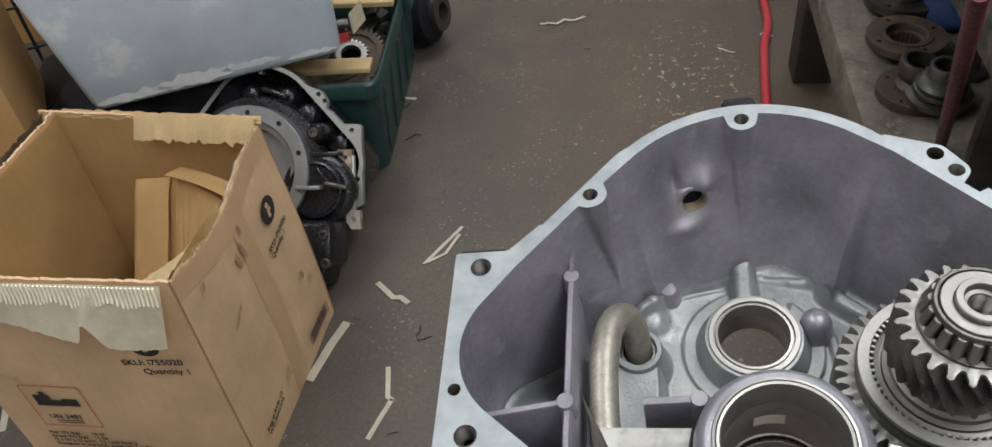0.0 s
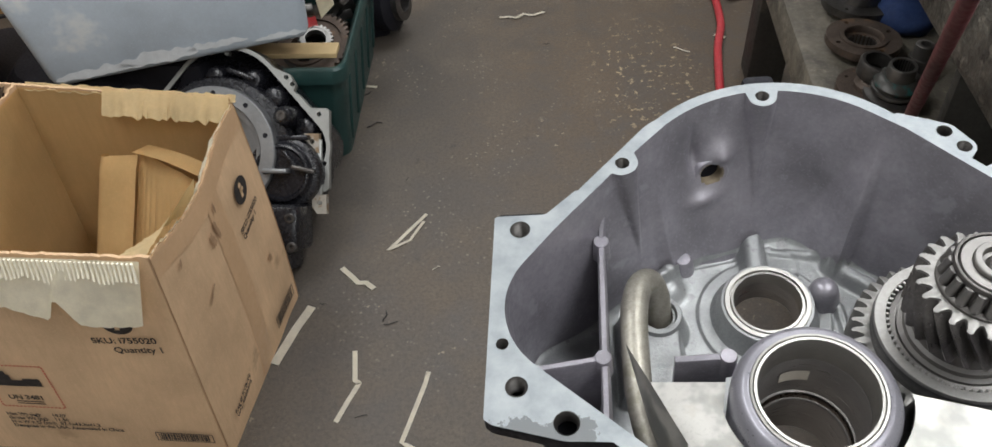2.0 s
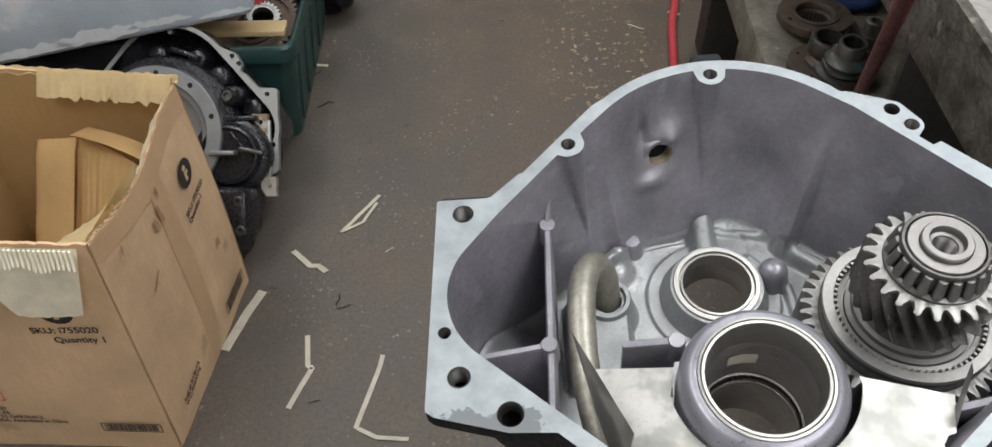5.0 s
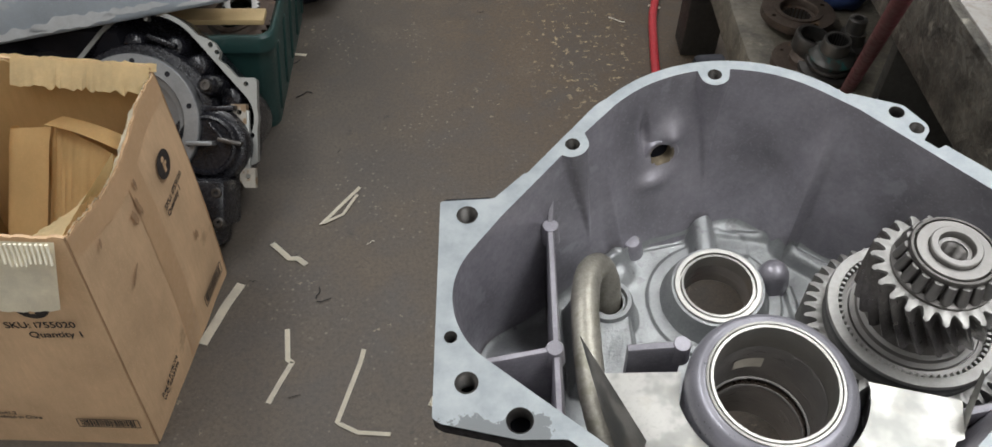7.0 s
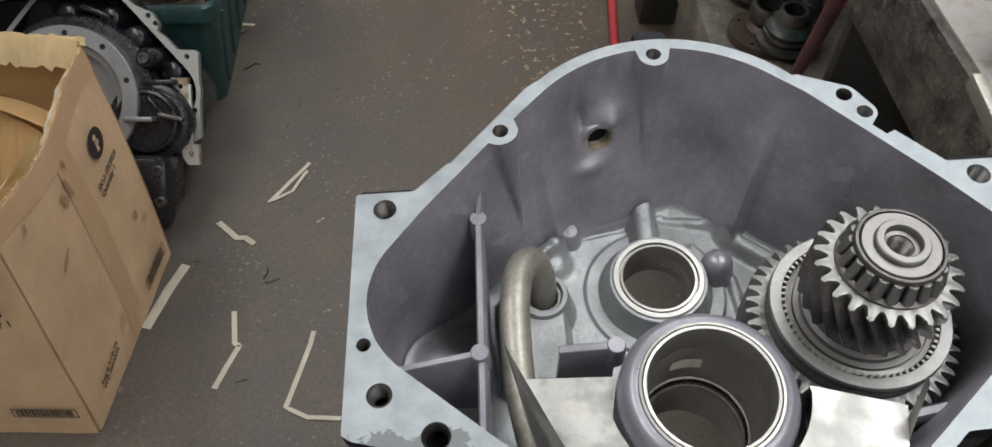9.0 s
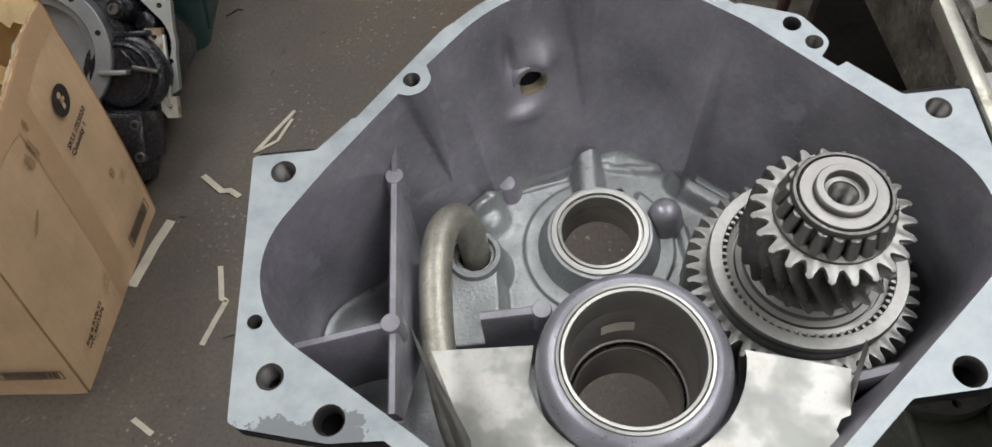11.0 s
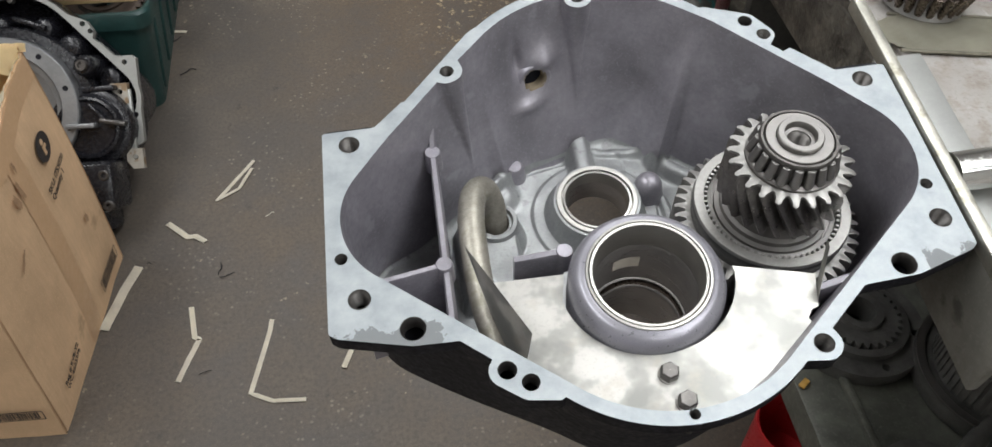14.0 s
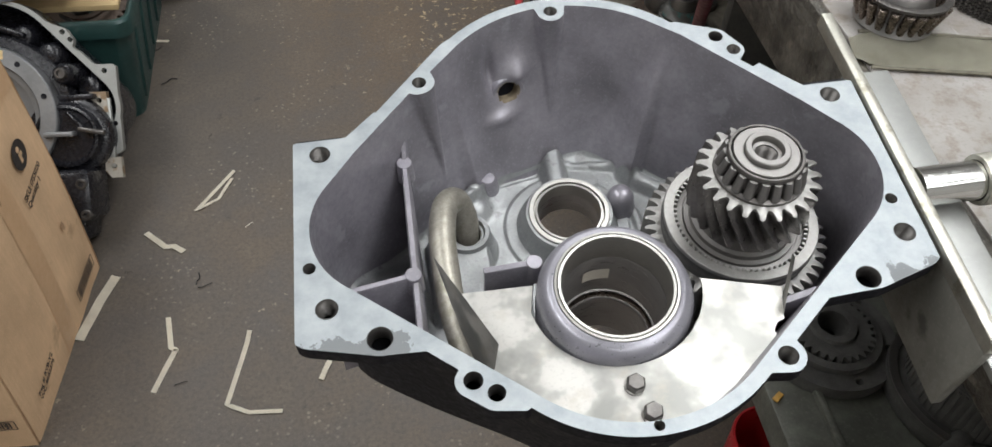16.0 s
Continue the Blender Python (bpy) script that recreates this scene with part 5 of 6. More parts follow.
    lathe(bm, [(0.078, -0.05), (0.0755, 0.026), (0.0735, 0.032), (0.064, 0.033), (0.060, 0.036), (0.0565, 0.046), (0.052, 0.047), (0.047, 0.041), (0.030, 0.040), (0.0001, 0.041)], 64, cover)
    part("side_cover", bm, GLOSS, box2, "round black cover with webs")
    part("cover_rib", slab(bmesh.new(), 0.052, 0.009, 0.028, pose(0.122, -0.034, 0.052, 0, 0, 0), 0.003), PALE_RING, box2, "pale machined rib")
    part("cover_rib", slab(bmesh.new(), 0.046, 0.009, 0.024, pose(0.176, -0.030, 0.046, 0, 6, -12), 0.003), DARK_STEEL_AND_SHADE, box2)
    part("cover_rib", slab(bmesh.new(), 0.040, 0.008, 0.022, pose(0.150, -0.010, 0.046, 0, 0, -50), 0.003), GLOSS, box2)
    part("machined_strip", slab(bmesh.new(), 0.011, 0.130, 0.010, Matrix.Translation((0.196, -0.036, 0.0075)), 0.002), PLATE, box2, "pale machined strip")
    bm = bmesh.new()
    slab(bm, 0.16, 0.09, 0.10, pose(0.10, -0.145, 0.045, 0, 0, 0), 0.012)
    slab(bm, 0.14, 0.06, 0.08, pose(0.09, -0.20, 0.035, 0, 0, 0), 0.012)
    part("sump", bm, GLOSS, box2)
    for x, y in ((0.165, -0.124), (0.168, -0.180), (0.14, -0.222)):
        bm = bmesh.new()
        lathe(bm, [(0.010, 0.05), (0.010, 0.099), (0.008, 0.101), (0.005, 0.101), (0.0045, 0.096), (0.0001, 0.096)], 20, Matrix.Translation((x, y, -0.002 if y < -0.1 else -0.045)))
        part("cap_screw", bm, DARK_STEEL_AND_SHADE, box2)
    for x, y in ((0.183, 0.025), (0.198, -0.098)):
        bm = bmesh.new()
        plate_with_holes(bm, [[(x - 0.006, y - 0.022), (x + 0.014, y - 0.022), (x + 0.014, y + 0.016), (x - 0.016, y + 0.016), (x - 0.016, y - 0.008)], ring2d(x, y, 0.0050, 14)], 0.0, 0.0145)
        part("mounting_pad", bm, PAD_METAL, box2, "rust-stained pale mounting pad")
    return box2


dark_gearbox()


# ---- green bin, grey tub and what lies about them ----
def open_bin(name, m, sx, sy, h, material, label, category, wall=0.006, taper=0.88, rim=0.014):
    ob = thing(name, m, label, category)
    bm = bmesh.new()

    def loop(f, z, inset=0.0):
        a, b, r, out = sx / 2 * f - inset, sy / 2 * f - inset, 0.035, []
        for cx, cy, t0 in ((a - r, b - r, 0), (-a + r, b - r, 90), (-a + r, -b + r, 180), (a - r, -b + r, 270)):
            out += [(cx + r * math.cos(radians(t0 + t)), cy + r * math.sin(radians(t0 + t)), z) for t in (0, 22, 45, 68, 90)]
        return out

    rows = [loop(taper, 0.0), loop(taper + 0.04, h * 0.35), loop(0.985, h - 0.045), loop(0.985, h - 0.044), loop(1.03, h - 0.042), loop(1.035, h - 0.006), loop(1.02, h), loop(1.0, h), loop(0.985, h - 0.01, wall), loop(taper, 0.008, wall)]
    vs = sheet_faces(bm, rows, close_v=True)
    bm.faces.new(vs[0])
    bm.faces.new(vs[-1])
    part("body", bm, material, ob)
    return ob


bin_m = pose(-0.475, 2.10, 0, 0, 0, -4)
green_bin = open_bin("storage_bin", bin_m, 0.42, 0.60, 0.295, GREEN_BIN, "dark green plastic storage bin full of gearbox parts", "storage bin")
for k in range(5):
    part("side_rib", slab(bmesh.new(), 0.012, 0.010, 0.20, pose(0.196, -0.22 + 0.11 * k, 0.13, 0, 5, 0), 0.003), GREEN_BIN, green_bin)
part("bin_clip", slab(bmesh.new(), 0.03, 0.09, 0.05, pose(0.222, 0.14, 0.275, 0, 0, 0), 0.008), GREEN_BIN, green_bin)


def loose_gear(name, m, teeth, tip, root, bore, h, material, label, twist=0.0):
    ob = thing(name, m, label, "gear")
    part("teeth", gear_body(bmesh.new(), teeth, tip, root, root * 0.86, 0, h, twist, 2, 0.001), material, ob)
    part("hub", lathe(bmesh.new(), [(root * 0.87, h * 0.25), (root * 0.87, h * 0.8), (bore * 1.3, h * 0.8), (bore * 1.25, h), (bore, h), (bore, 0), (root * 0.87, 0.0)], 40, closed=True), material, ob)
    return ob


loose_gear("loose_gear", pose(-0.375, 1.985, 0.245, 25, 10, 0), 24, 0.045, 0.038, 0.026, 0.018, GEAR, "small steel gear lying in the bin")
loose_gear("loose_gear", pose(-0.40, 2.02, 0.20, 12, -14, 20), 40, 0.115, 0.105, 0.05, 0.02, RUST, "brown rusty gear wheel lying in the bin")
spl = thing("splined_shaft", bin_m @ pose(0.03, 0.02, 0.265, 0, 90, 12), "short splined steel shaft lying in the bin", "shaft")
part("splines", gear_body(bmesh.new(), 18, 0.020, 0.017, 0.008, -0.10, 0.0), DARK_STEEL_AND_SHADE, spl)
part("journal", lathe(bmesh.new(), [(0.008, 0.0), (0.014, 0.0), (0.014, 0.05), (0.0001, 0.05)], 24), STEEL, spl)
for x, y, z, w, l, t in ((-0.42, 1.86, 0.294, 0.24, 0.05, -4), (-0.43, 2.22, 0.302, 0.34, 0.16, -6)):
    tagged(part("wooden_board", slab(bmesh.new(), w, l, 0.014, pose(x, y, z + 0.007, 0, 0, t), 0.002), WOOD), "pale wooden board lying on the bin", "board")
heap = bmesh.new()
rnd = random.Random(8)
for k in range(46):
    slab(heap, rnd.uniform(0.03, 0.09), rnd.uniform(0.02, 0.05), rnd.uniform(0.02, 0.04), pose(rnd.uniform(-0.62, -0.33), rnd.uniform(1.90, 2.32), rnd.uniform(0.12, 0.20), rnd.uniform(-30, 30), rnd.uniform(-30, 30), rnd.uniform(0, 180)), 0.004)
tagged(part("scrap_parts", heap, DARK_STEEL_AND_SHADE), "dark oily scrap parts filling the bin", "scrap", kind="stuff")

tub = thing("grey_tub", pose(-0.655, 1.94, 0.376, 4, -3, 12), "large scuffed grey plastic tub lying on the parts", "plastic tub")
bm = bmesh.new()
slab(bm, 0.62, 0.50, 0.40, Matrix.Translation((-0.01, 0, 0.205)), 0.026, 4)
for v in bm.verts:
    f = 0.90 + 0.25 * v.co.z
    v.co.x, v.co.y = v.co.x * f, v.co.y * f
part("tub_body", bm, GREY_TUB, tub)
# pale strips: scuffs plus the bevel's highlight, painted along the lower edge
for x0, x1, low, tall, seed in ((-0.275, -0.10, 0.030, 0.022, 1), (-0.14, 0.03, 0.034, 0.034, 2), (0.00, 0.14, 0.040, 0.018, 3), (0.15, 0.265, 0.030, 0.014, 4)):
    bm = bmesh.new()
    rows = []
    for f in (0, 0.5, 1):
        row = []
        for k in range(31):
            u = k / 30
            z = low + (f - 0.3) * tall * math.sin(math.pi * u) ** 0.5 * (1 + 0.9 * noise.noise((u * 7, seed, f * 3)))
            row.append((x0 + (x1 - x0) * u, -0.25 * (0.9 + 0.25 * z) - 0.0012, z))
        rows.append(row)
    sheet_faces(bm, rows)
    part("scuff_highlight", bm, SCUFF_HIGHLIGHT, tub, "pale scuffs and painted highlight along the lower edge")
rag_ob = thing("red_white_bag", pose(-0.40, 1.84, 0.335, 0, 0, 14), "crumpled red and white bag under the tub", "bag")
bm = bmesh.new()
sheet_faces(bm, [[(0.13 * (u - 0.5), 0.05 * f, 0.012 * noise.noise((u * 6, f * 4, 2)) + 0.03) for u in (k / 12 for k in range(13))] for f in (0, 0.3, 0.6, 1)])
bmesh.ops.solidify(bm, geom=bm.faces[:], thickness=0.012)
part("bag", bm, RED_CAN, rag_ob)
bm = bmesh.new()
sheet_faces(bm, [[(0.075 + 0.035 * u, 0.10 * f, 0.012 * noise.noise((u * 6, f * 4, 2)) + 0.048 + 0.03 * u) for u in (k / 6 for k in range(7))] for f in (0, 0.5, 1)])
bmesh.ops.solidify(bm, geom=bm.faces[:], thickness=0.004)
part("bag_corner", bm, CREAM, rag_ob)

# dark gearbox castings under the tub
bm = bmesh.new()
slab(bm, 0.62, 0.36, 0.30, pose(-0.86, 1.92, 0.15, 0, 0, 8), 0.03)
slab(bm, 0.30, 0.28, 0.345, pose(-0.72, 1.90, 0.173, 0, 0, -8), 0.03)
lathe(bm, [(0.14, 0.0), (0.14, 0.30), (0.10, 0.345), (0.0001, 0.35)], 40, pose(-0.92, 1.80, 0.0))
tagged(part("dark_casting", bm, BLACK), "black gearbox casting on the floor under the tub", "casting")
cast2 = thing("dark_assembly", pose(-0.245, 2.44, 0, 0, 0, 10), "black oily gearbox assembly on the floor", "casting")
bm = bmesh.new()
slab(bm, 0.16, 0.20, 0.20, Matrix.Translation((-0.06, 0.06, 0.10)), 0.02)
lathe(bm, [(0.06, -0.02), (0.085, 0.0), (0.085, 0.04), (0.05, 0.06), (0.045, 0.03), (0.0001, 0.03)], 36, pose(0.0, 0.0, 0.10, 0, 80, -30))
part("case", bm, BLACK, cast2)
part("output_flange", lathe(bmesh.new(), [(0.03, 0.03), (0.055, 0.03), (0.055, 0.075), (0.03, 0.078), (0.028, 0.04)], 36, pose(0.0, 0.0, 0.10, 0, 80, -30)), DARK_STEEL_AND_SHADE, cast2)

# orange box and wire rack at the far left
ob = thing("orange_carton", pose(-1.22, 1.62, 0, 0, 0, 24), "plain orange-brown cardboard carton on the floor", "carton")
bm = slab(bmesh.new(), 0.40, 0.46, 0.56, Matrix.Translation((0, 0, 0.28)), 0.004)
part("carton_body", bm, ORANGE_CARD, ob)
part("carton_tape", slab(bmesh.new(), 0.06, 0.462, 0.001, Matrix.Translation((0, 0, 0.5608))), TAPE, ob)
rack = thing("wire_rack", pose(-1.25, 2.55, 0, 0, 0, 10), "black wire rack standing on the floor", "rack")
for z in (0.06, 0.20, 0.34, 0.48, 0.62, 0.76):
    part("wire", tube(bmesh.new(), [Vector((-0.30, 0, z)), Vector((0.40, 0.02, z + 0.04))], 0.004, 8), BLACK, rack)
for x in (-0.25, -0.05, 0.15, 0.35):
    part("upright", tube(bmesh.new(), [Vector((x, 0.01, 0)), Vector((x, 0.01, 0.82))], 0.006, 8), BLACK, rack)
tagged(part("brown_sheet", slab(bmesh.new(), 1.2, 0.01, 0.9, pose(-1.25, 2.75, 0.45, -6, 0, 8), 0.002), ORANGE_CARD), "brown cardboard sheet leaning behind the rack", "cardboard")


# ---- things on the shelves and bench ----
def flat_flange(m, r, label, material):
    """A drive flange that lies with its neck down: flat plate, raised seat round the splined bore."""
    ob = thing("drive_flange", m, label, "drive flange", "drive flanges on the shelf")
    bm = bmesh.new()
    plate_with_holes(bm, [ring2d(0, 0, r, 56), ring2d(0, 0, r * 0.50, 40)] + [ring2d(r * 0.80 * math.cos(a), r * 0.80 * math.sin(a), r * 0.07, 12) for a in (radians(15 + 90 * k) for k in range(4))], 0.022, 0.036)
    part("plate", bm, material, ob)
    part("seat", lathe(bmesh.new(), [(r * 0.66, 0.0355), (r * 0.65, 0.039), (r * 0.53, 0.039), (r * 0.50, 0.036), (r * 0.48, 0.026), (r * 0.40, 0.024), (r * 0.40, 0.0), (r * 0.55, 0.0), (r * 0.60, 0.023)], 48), material, ob)
    bm = bmesh.new()
    for k in range(22):
        slab(bm, 0.0038, 0.0040, 0.022, Matrix.Rotation(2 * math.pi * k / 22, 4, "Z") @ Matrix.Translation((r * 0.385, 0, 0.0115)))
    part("splines", bm, STEEL, ob, "bright inner splines")
    return ob


def splined_flange(m, r, label, material, neck=0.035, high=0.05):
    ob = thing("drive_flange", m, label, "drive flange", "drive flanges on the shelf")
    bm = bmesh.new()
    loops = [ring2d(0, 0, r, 56), ring2d(0, 0, r * 0.42, 40)] + [ring2d(r * 0.80 * math.cos(a), r * 0.80 * math.sin(a), r * 0.055, 12) for a in (radians(45 + 90 * k) for k in range(4))]
    plate_with_holes(bm, loops, 0.0, 0.016)
    part("plate", bm, material, ob)
    bm = bmesh.new()
    lathe(bm, [(r * 0.56, 0.014), (r * 0.54, 0.024), (neck * 1.15, 0.028), (neck * 1.12, high), (neck, high + 0.002), (neck * 0.80, high), (neck * 0.78, 0.002)], 48)
    part("neck", bm, STEEL if high > 0.055 else material, ob)
    bm = bmesh.new()
    for k in range(24):
        slab(bm, 0.0034, 0.0036, high - 0.006, Matrix.Rotation(2 * math.pi * k / 24, 4, "Z") @ Matrix.Translation((neck * 0.77, 0, high / 2)))
    part("splines", bm, DARK_STEEL_AND_SHADE, ob)
    return ob


SH = 0.456
flat_flange(pose(0.780, 1.492, SH), 0.071, "brown rusty round drive flange on the shelf board", RUST)
splined_flange(pose(0.752, 1.352, SH), 0.066, "rusty drive flange under a stack of parts", RUST, 0.026, 0.030)
stack = thing("flange_stack", pose(0.776, 1.318, SH + 0.018, 5, -3, 0) @ Matrix.Scale(0.68, 4), "stack of dark yokes with teal paint on a flange", "yoke")
part("lower_yoke", lathe(bmesh.new(), [(0.030, 0.0), (0.078, 0.0), (0.082, 0.008), (0.080, 0.016), (0.060, 0.020), (0.066, 0.028), (0.064, 0.036), (0.040, 0.042), (0.030, 0.042)], 48), DARK_STEEL_AND_SHADE, stack)
part("painted_hub", lathe(bmesh.new(), [(0.060, 0.040), (0.062, 0.050), (0.050, 0.062), (0.036, 0.066), (0.030, 0.066)], 48), TEAL, stack, "teal painted hub")
part("splined_neck", lathe(bmesh.new(), [(0.037, 0.062), (0.036, 0.098), (0.034, 0.102), (0.028, 0.102), (0.027, 0.060)], 48), STEEL, stack, "bright splined neck")
bm = bmesh.new()
for k in range(22):
    slab(bm, 0.0036, 0.0034, 0.034, Matrix.Rotation(2 * math.pi * k / 22, 4, "Z") @ Matrix.Translation((0.0262, 0, 0.082)))
part("splines", bm, DARK_STEEL_AND_SHADE, stack)
ring = thing("bearing_ring", pose(0.752, 1.368, SH + 0.032, 6, 4, 0) @ Matrix.Scale(0.7, 4), "dark ring with inner splines leaning on the stack", "ring")
part("ring_body", lathe(bmesh.new(), [(0.030, 0.0), (0.044, 0.0), (0.046, 0.040), (0.042, 0.046), (0.034, 0.046), (0.032, 0.010)], 40), DARK_STEEL_AND_SHADE, ring)
small = thing("small_hub", pose(0.860, 1.410, SH) @ Matrix.Scale(0.75, 4), "small dark hub with a bright neck on the shelf", "hub")
part("hub_base", lathe(bmesh.new(), [(0.0001, 0), (0.050, 0.0), (0.050, 0.014), (0.034, 0.020), (0.030, 0.05), (0.0001, 0.05)], 32), DARK_STEEL_AND_SHADE, small)
part("hub_neck", lathe(bmesh.new(), [(0.024, 0.048), (0.023, 0.085), (0.019, 0.088), (0.012, 0.088), (0.0115, 0.06), (0.0001, 0.06)], 32), STEEL, small)
splined_flange(pose(0.828, 1.645, SH + 0.018), 0.075, "dark drive flange at the back of the shelf board", DARK_STEEL_AND_SHADE, 0.034, 0.04)
bm = bmesh.new()
bmesh.ops.create_icosphere(bm, subdivisions=3, radius=0.06, matrix=pose(0.905, 1.585, SH + 0.030))
for v in bm.verts:
    v.co.z = SH + 0.001 + max(0, (v.co.z - SH) * 0.7 + 0.02 * noise.noise(v.co * 22))
tagged(part("blue_rag", bm, BLUE), "crumpled blue rag on the shelf board", "rag")

rod = thing("red_rod", Matrix(), "dark red painted steel rod leaning through the bench", "rod")
a, d = Vector((0.610, 0.980, 0.714)), Vector((-0.360, -0.610, 0.706))
part("rod_body", tube(bmesh.new(), [a - d * 0.35, a - d * 0.1, a + d * 0.12, a + d * 0.30, a + d * 0.45], 0.0092, 20), ROD, rod)
hose = tagged(part("air_hose", tube(bmesh.new(), spline([(0.66, 1.80, 0.012), (0.685, 1.95, 0.012), (0.71, 2.08, 0.012), (0.745, 2.24, 0.012), (0.79, 2.40, 0.012), (0.80, 2.65, 0.012), (0.72, 3.0, 0.012)], 8), 0.012, 16), HOSE), "red rubber air hose lying on the floor", "hose")
clutter = thing("oily_fitting", pose(0.84, 2.55, 0, 0, 0, 20), "oily hose fitting with a blue cap on the floor", "fitting")
part("fitting_body", lathe(bmesh.new(), [(0.0001, 0), (0.03, 0), (0.03, 0.10), (0.02, 0.12), (0.0001, 0.12)], 24, pose(0, 0, 0.03, 0, 90, 0)), DARK_STEEL_AND_SHADE, clutter)
part("fitting_cap", lathe(bmesh.new(), [(0.0001, 0), (0.028, 0), (0.028, 0.04), (0.0001, 0.04)], 24, pose(0.12, 0, 0.03, 0, 90, 0)), BLUE, clutter)

# lower shelf: planetary plate, clutch drum, small gear
LS = 0.4635
pl = thing("planet_plate", pose(0.676, 0.576, LS) @ Matrix.Scale(0.96, 4), "dark oily geared disc lying on the greasy shelf", "gear")
part("disc", plate_with_holes(bmesh.new(), [ring2d(0, 0, 0.095, 64), ring2d(0, 0, 0.024, 32)] + [ring2d(0.082 * math.cos(a), 0.082 * math.sin(a), 0.006, 12) for a in (radians(30 + 60 * k) for k in range(6))], 0.0, 0.020), OILY, pl)
part("step", lathe(bmesh.new(), [(0.070, 0.018), (0.070, 0.030), (0.060, 0.032), (0.058, 0.028)], 64), OILY, pl)
part("inner_gear", gear_body(bmesh.new(), 30, 0.060, 0.052, 0.026, 0.018, 0.036), OILY, pl)
part("hub", lathe(bmesh.new(), [(0.034, 0.034), (0.032, 0.042), (0.022, 0.042), (0.021, 0.004)], 40), OILY, pl)
drum = thing("clutch_drum", pose(0.815, 0.455, LS), "dark steel clutch drum with fine outer splines on the shelf", "clutch drum")
part("drum_wall", lathe(bmesh.new(), [(0.0001, 0.0), (0.105, 0.0), (0.108, 0.004), (0.108, 0.030), (0.106, 0.032), (0.098, 0.032), (0.097, 0.026), (0.086, 0.026), (0.084, 0.090), (0.070, 0.092), (0.068, 0.03), (0.0001, 0.03)], 72), OILY, drum)
part("drum_ring", lathe(bmesh.new(), [(0.108, 0.029), (0.1085, 0.033), (0.104, 0.0335), (0.098, 0.0325)], 72), STEEL, drum)
spline_bar = slab(bmesh.new(), 0.004, 0.004, 0.058)
first = part("spline", spline_bar, OILY, drum)
for k in range(60):
    o = first if k == 0 else new("spline", first.data)
    o.parent, o.matrix_local = drum, Matrix.Rotation(2 * math.pi * k / 60, 4, "Z") @ Matrix.Translation((0.0855, 0, 0.059))
hub = thing("output_hub", pose(0.645, 0.345, LS), "dark splined output hub lying on the greasy shelf", "hub")
part("hub_disc", lathe(bmesh.new(), [(0.012, 0.0), (0.058, 0.0), (0.060, 0.004), (0.060, 0.010), (0.050, 0.014), (0.034, 0.016), (0.028, 0.030), (0.018, 0.032), (0.014, 0.02)], 48), OILY, hub)
part("hub_shaft", tube(bmesh.new(), [Vector((0.01, 0.0, 0.022)), Vector((0.11, 0.05, 0.026))], 0.012, 20), OILY, hub)
tagged(part("yellow_chip", slab(bmesh.new(), 0.016, 0.008, 0.003, pose(0.572, 0.508, LS + 0.0018, 0, 0, 30), 0.001), GOLD), "small yellow paint chip on the shelf", "paint chip")

# red can under the bench's corner
can = thing("red_can", pose(0.722, 0.612, 0.0) @ Matrix.Scale(0.80, 4), "red plastic coffee can with a gold label on the floor", "can")
CAN_TOP = 0.17
part("can_body", lathe(bmesh.new(), [(0.0001, 0), (0.072, 0.0), (0.078, 0.006), (0.080, CAN_TOP - 0.03), (0.082, CAN_TOP - 0.006), (0.080, CAN_TOP), (0.076, CAN_TOP), (0.075, 0.02), (0.0001, 0.02)], 56), RED_CAN, can)
bm = bmesh.new()
sheet_faces(bm, [[(0.0808 * math.cos(radians(a)), 0.0808 * math.sin(radians(a)), z) for a in range(190, 300, 5)] for z in (0.02, CAN_TOP - 0.04)])
part("can_label", bm, GOLD, can, "gold printed label")
bm = bmesh.new()
for z, a0, a1 in ((CAN_TOP - 0.075, 215, 262), (CAN_TOP - 0.100, 222, 268), (CAN_TOP - 0.118, 220, 270)):
    sheet_faces(bm, [[(0.0812 * math.cos(radians(a)), 0.0812 * math.sin(radians(a)), zz) for a in range(a0, a1, 4)] for zz in (z, z - 0.009)])
part("can_print", bm, CREAM, can)

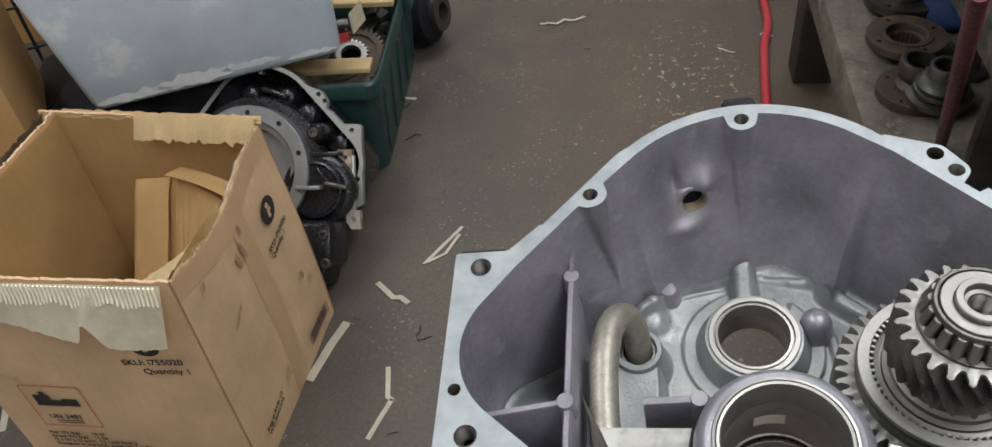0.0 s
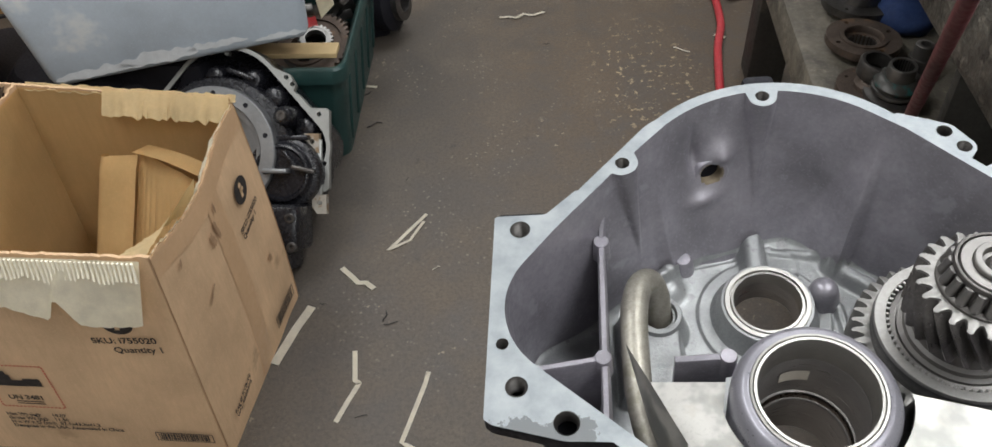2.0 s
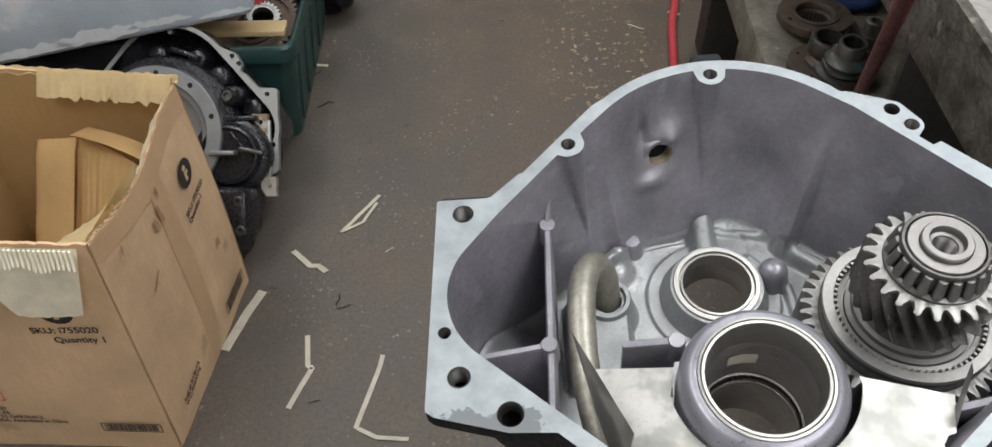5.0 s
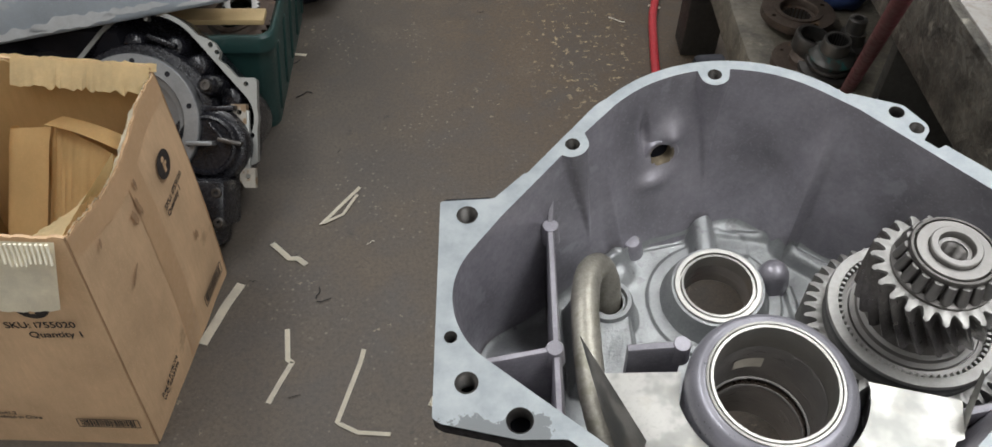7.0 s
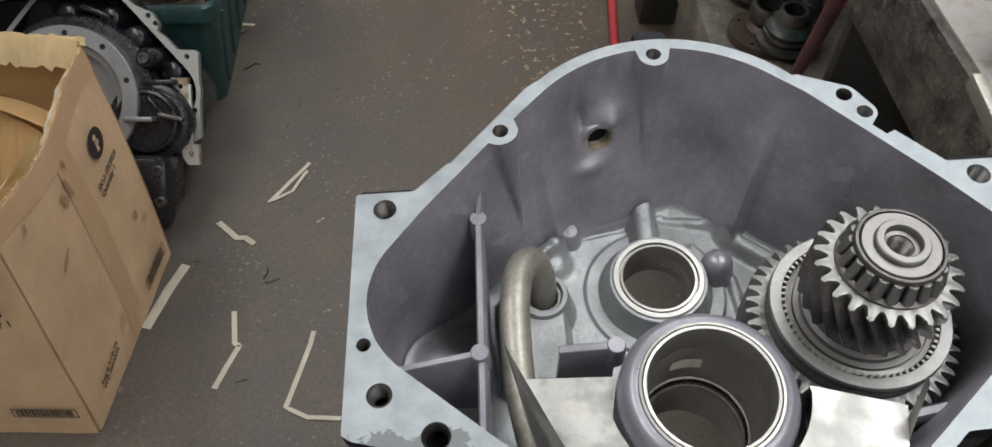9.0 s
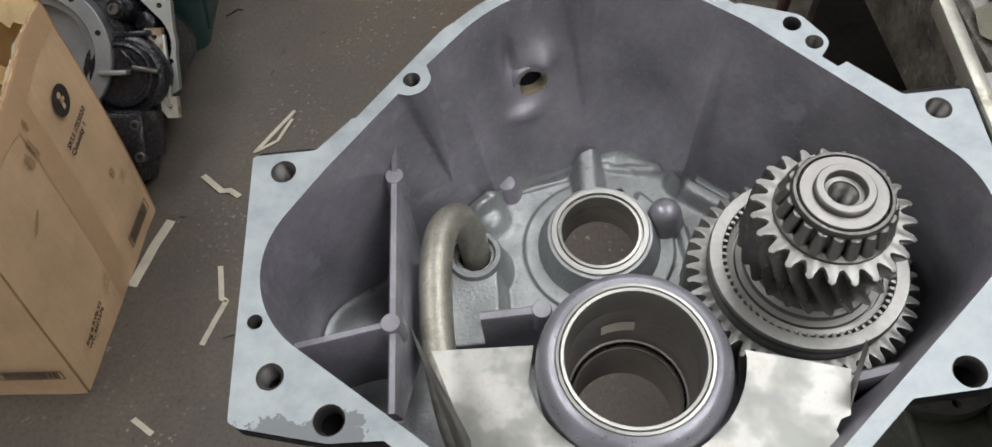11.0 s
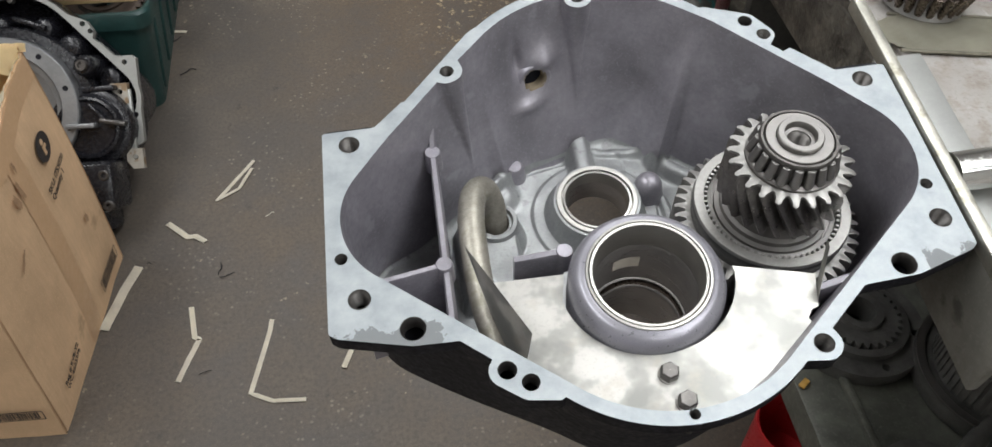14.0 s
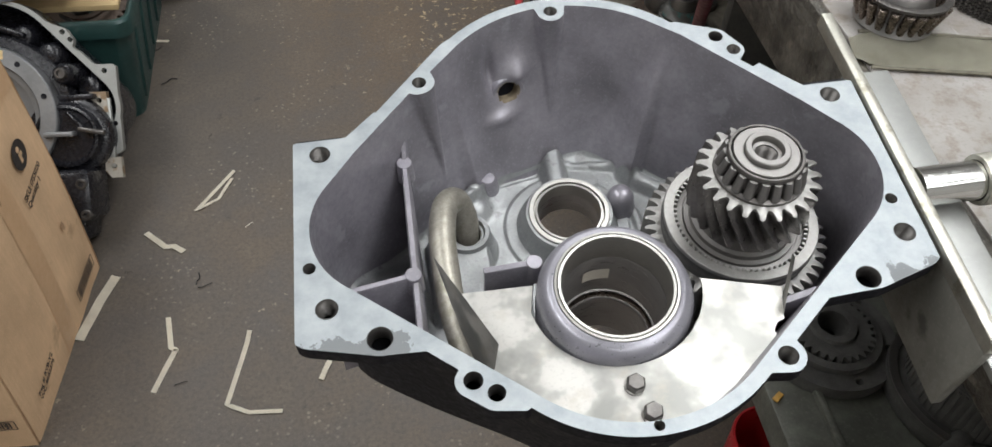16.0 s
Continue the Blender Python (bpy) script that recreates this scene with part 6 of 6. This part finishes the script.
# on the bench top: roller bearing on webbing, stack of plates
TOP = 0.9012
band = thing("webbing_strap", pose(0.66, 0.615, TOP, 0, 0, -20), "dirty beige woven webbing strap lying on the bench", "strap")
bm = bmesh.new()
sheet_faces(bm, [[(u, v + 0.01 * math.sin(u * 9), 0.0025 + 0.0015 * noise.noise((u * 20, v * 20, 0))) for v in (f * w for f in (-1, -0.5, 0, 0.5, 1))] for u, w in ((k * 0.012 - 0.084, 0.033 * min(1, (0.25 + k * 0.3) ** 0.5) + 0.0012 * noise.noise((k * 0.9, 4, 0))) for k in range(36))])
bmesh.ops.solidify(bm, geom=bm.faces[:], thickness=0.003)
part("band", bm, CLOTH, band)
for way in (-1, 1):
    edge = [Vector((u, way * w + 0.01 * math.sin(u * 9), 0.0025 + 0.0012 * noise.noise((u * 25, way, 0)))) for u, w in ((k * 0.006 - 0.070, 0.0325 + 0.0009 * noise.noise((k * 0.7, way, 4))) for k in range(66))]
    part("hem", tube(bmesh.new(), edge, 0.0019, 6), HEM, band, "dark frayed hem")
brg = thing("roller_bearing", pose(0.652, 0.678, TOP + 0.004) @ Matrix.Scale(0.92, 4), "tapered roller bearing with bronze cage on the webbing", "bearing")
part("inner_race", lathe(bmesh.new(), [(0.032, 0.0), (0.046, 0.0), (0.044, 0.004), (0.034, 0.036), (0.031, 0.042), (0.026, 0.042), (0.025, 0.004)], 56, closed=True), STEEL, brg)
part("cage", lathe(bmesh.new(), [(0.0395, 0.0005), (0.0425, 0.0015), (0.0430, 0.0035), (0.0400, 0.0040)], 56), DARK_STEEL_AND_SHADE, brg)
part("cage_rim", lathe(bmesh.new(), [(0.0490, 0.0345), (0.0525, 0.0350), (0.0530, 0.0385), (0.0500, 0.0395), (0.0440, 0.0390)], 56), DARK_STEEL_AND_SHADE, brg)
rl = None
for k in range(22):
    m = Matrix.Rotation(2 * math.pi * k / 22, 4, "Z") @ Matrix.Translation((0.0455, 0, 0.019)) @ Matrix.Rotation(radians(18), 4, "Y")
    if rl is None:
        rl = part("roller", lathe(bmesh.new(), [(0.0001, -0.0150), (0.0046, -0.0148), (0.0060, 0.0148), (0.0001, 0.0150)], 14), ROLLER, brg)
        rl.matrix_local = m
    else:
        o = new("roller", rl.data)
        o.parent, o.matrix_local = brg, m
pk = thing("clutch_pack", pose(0.80, 0.70, TOP), "stack of dark toothed clutch plates on the bench", "clutch plates")
for k in range(6):
    part("plate", gear_body(bmesh.new(), 60, 0.060, 0.057, 0.045, 0.004 * k, 0.004 * k + 0.0028, 0, 1), DARK_STEEL_AND_SHADE, pk)
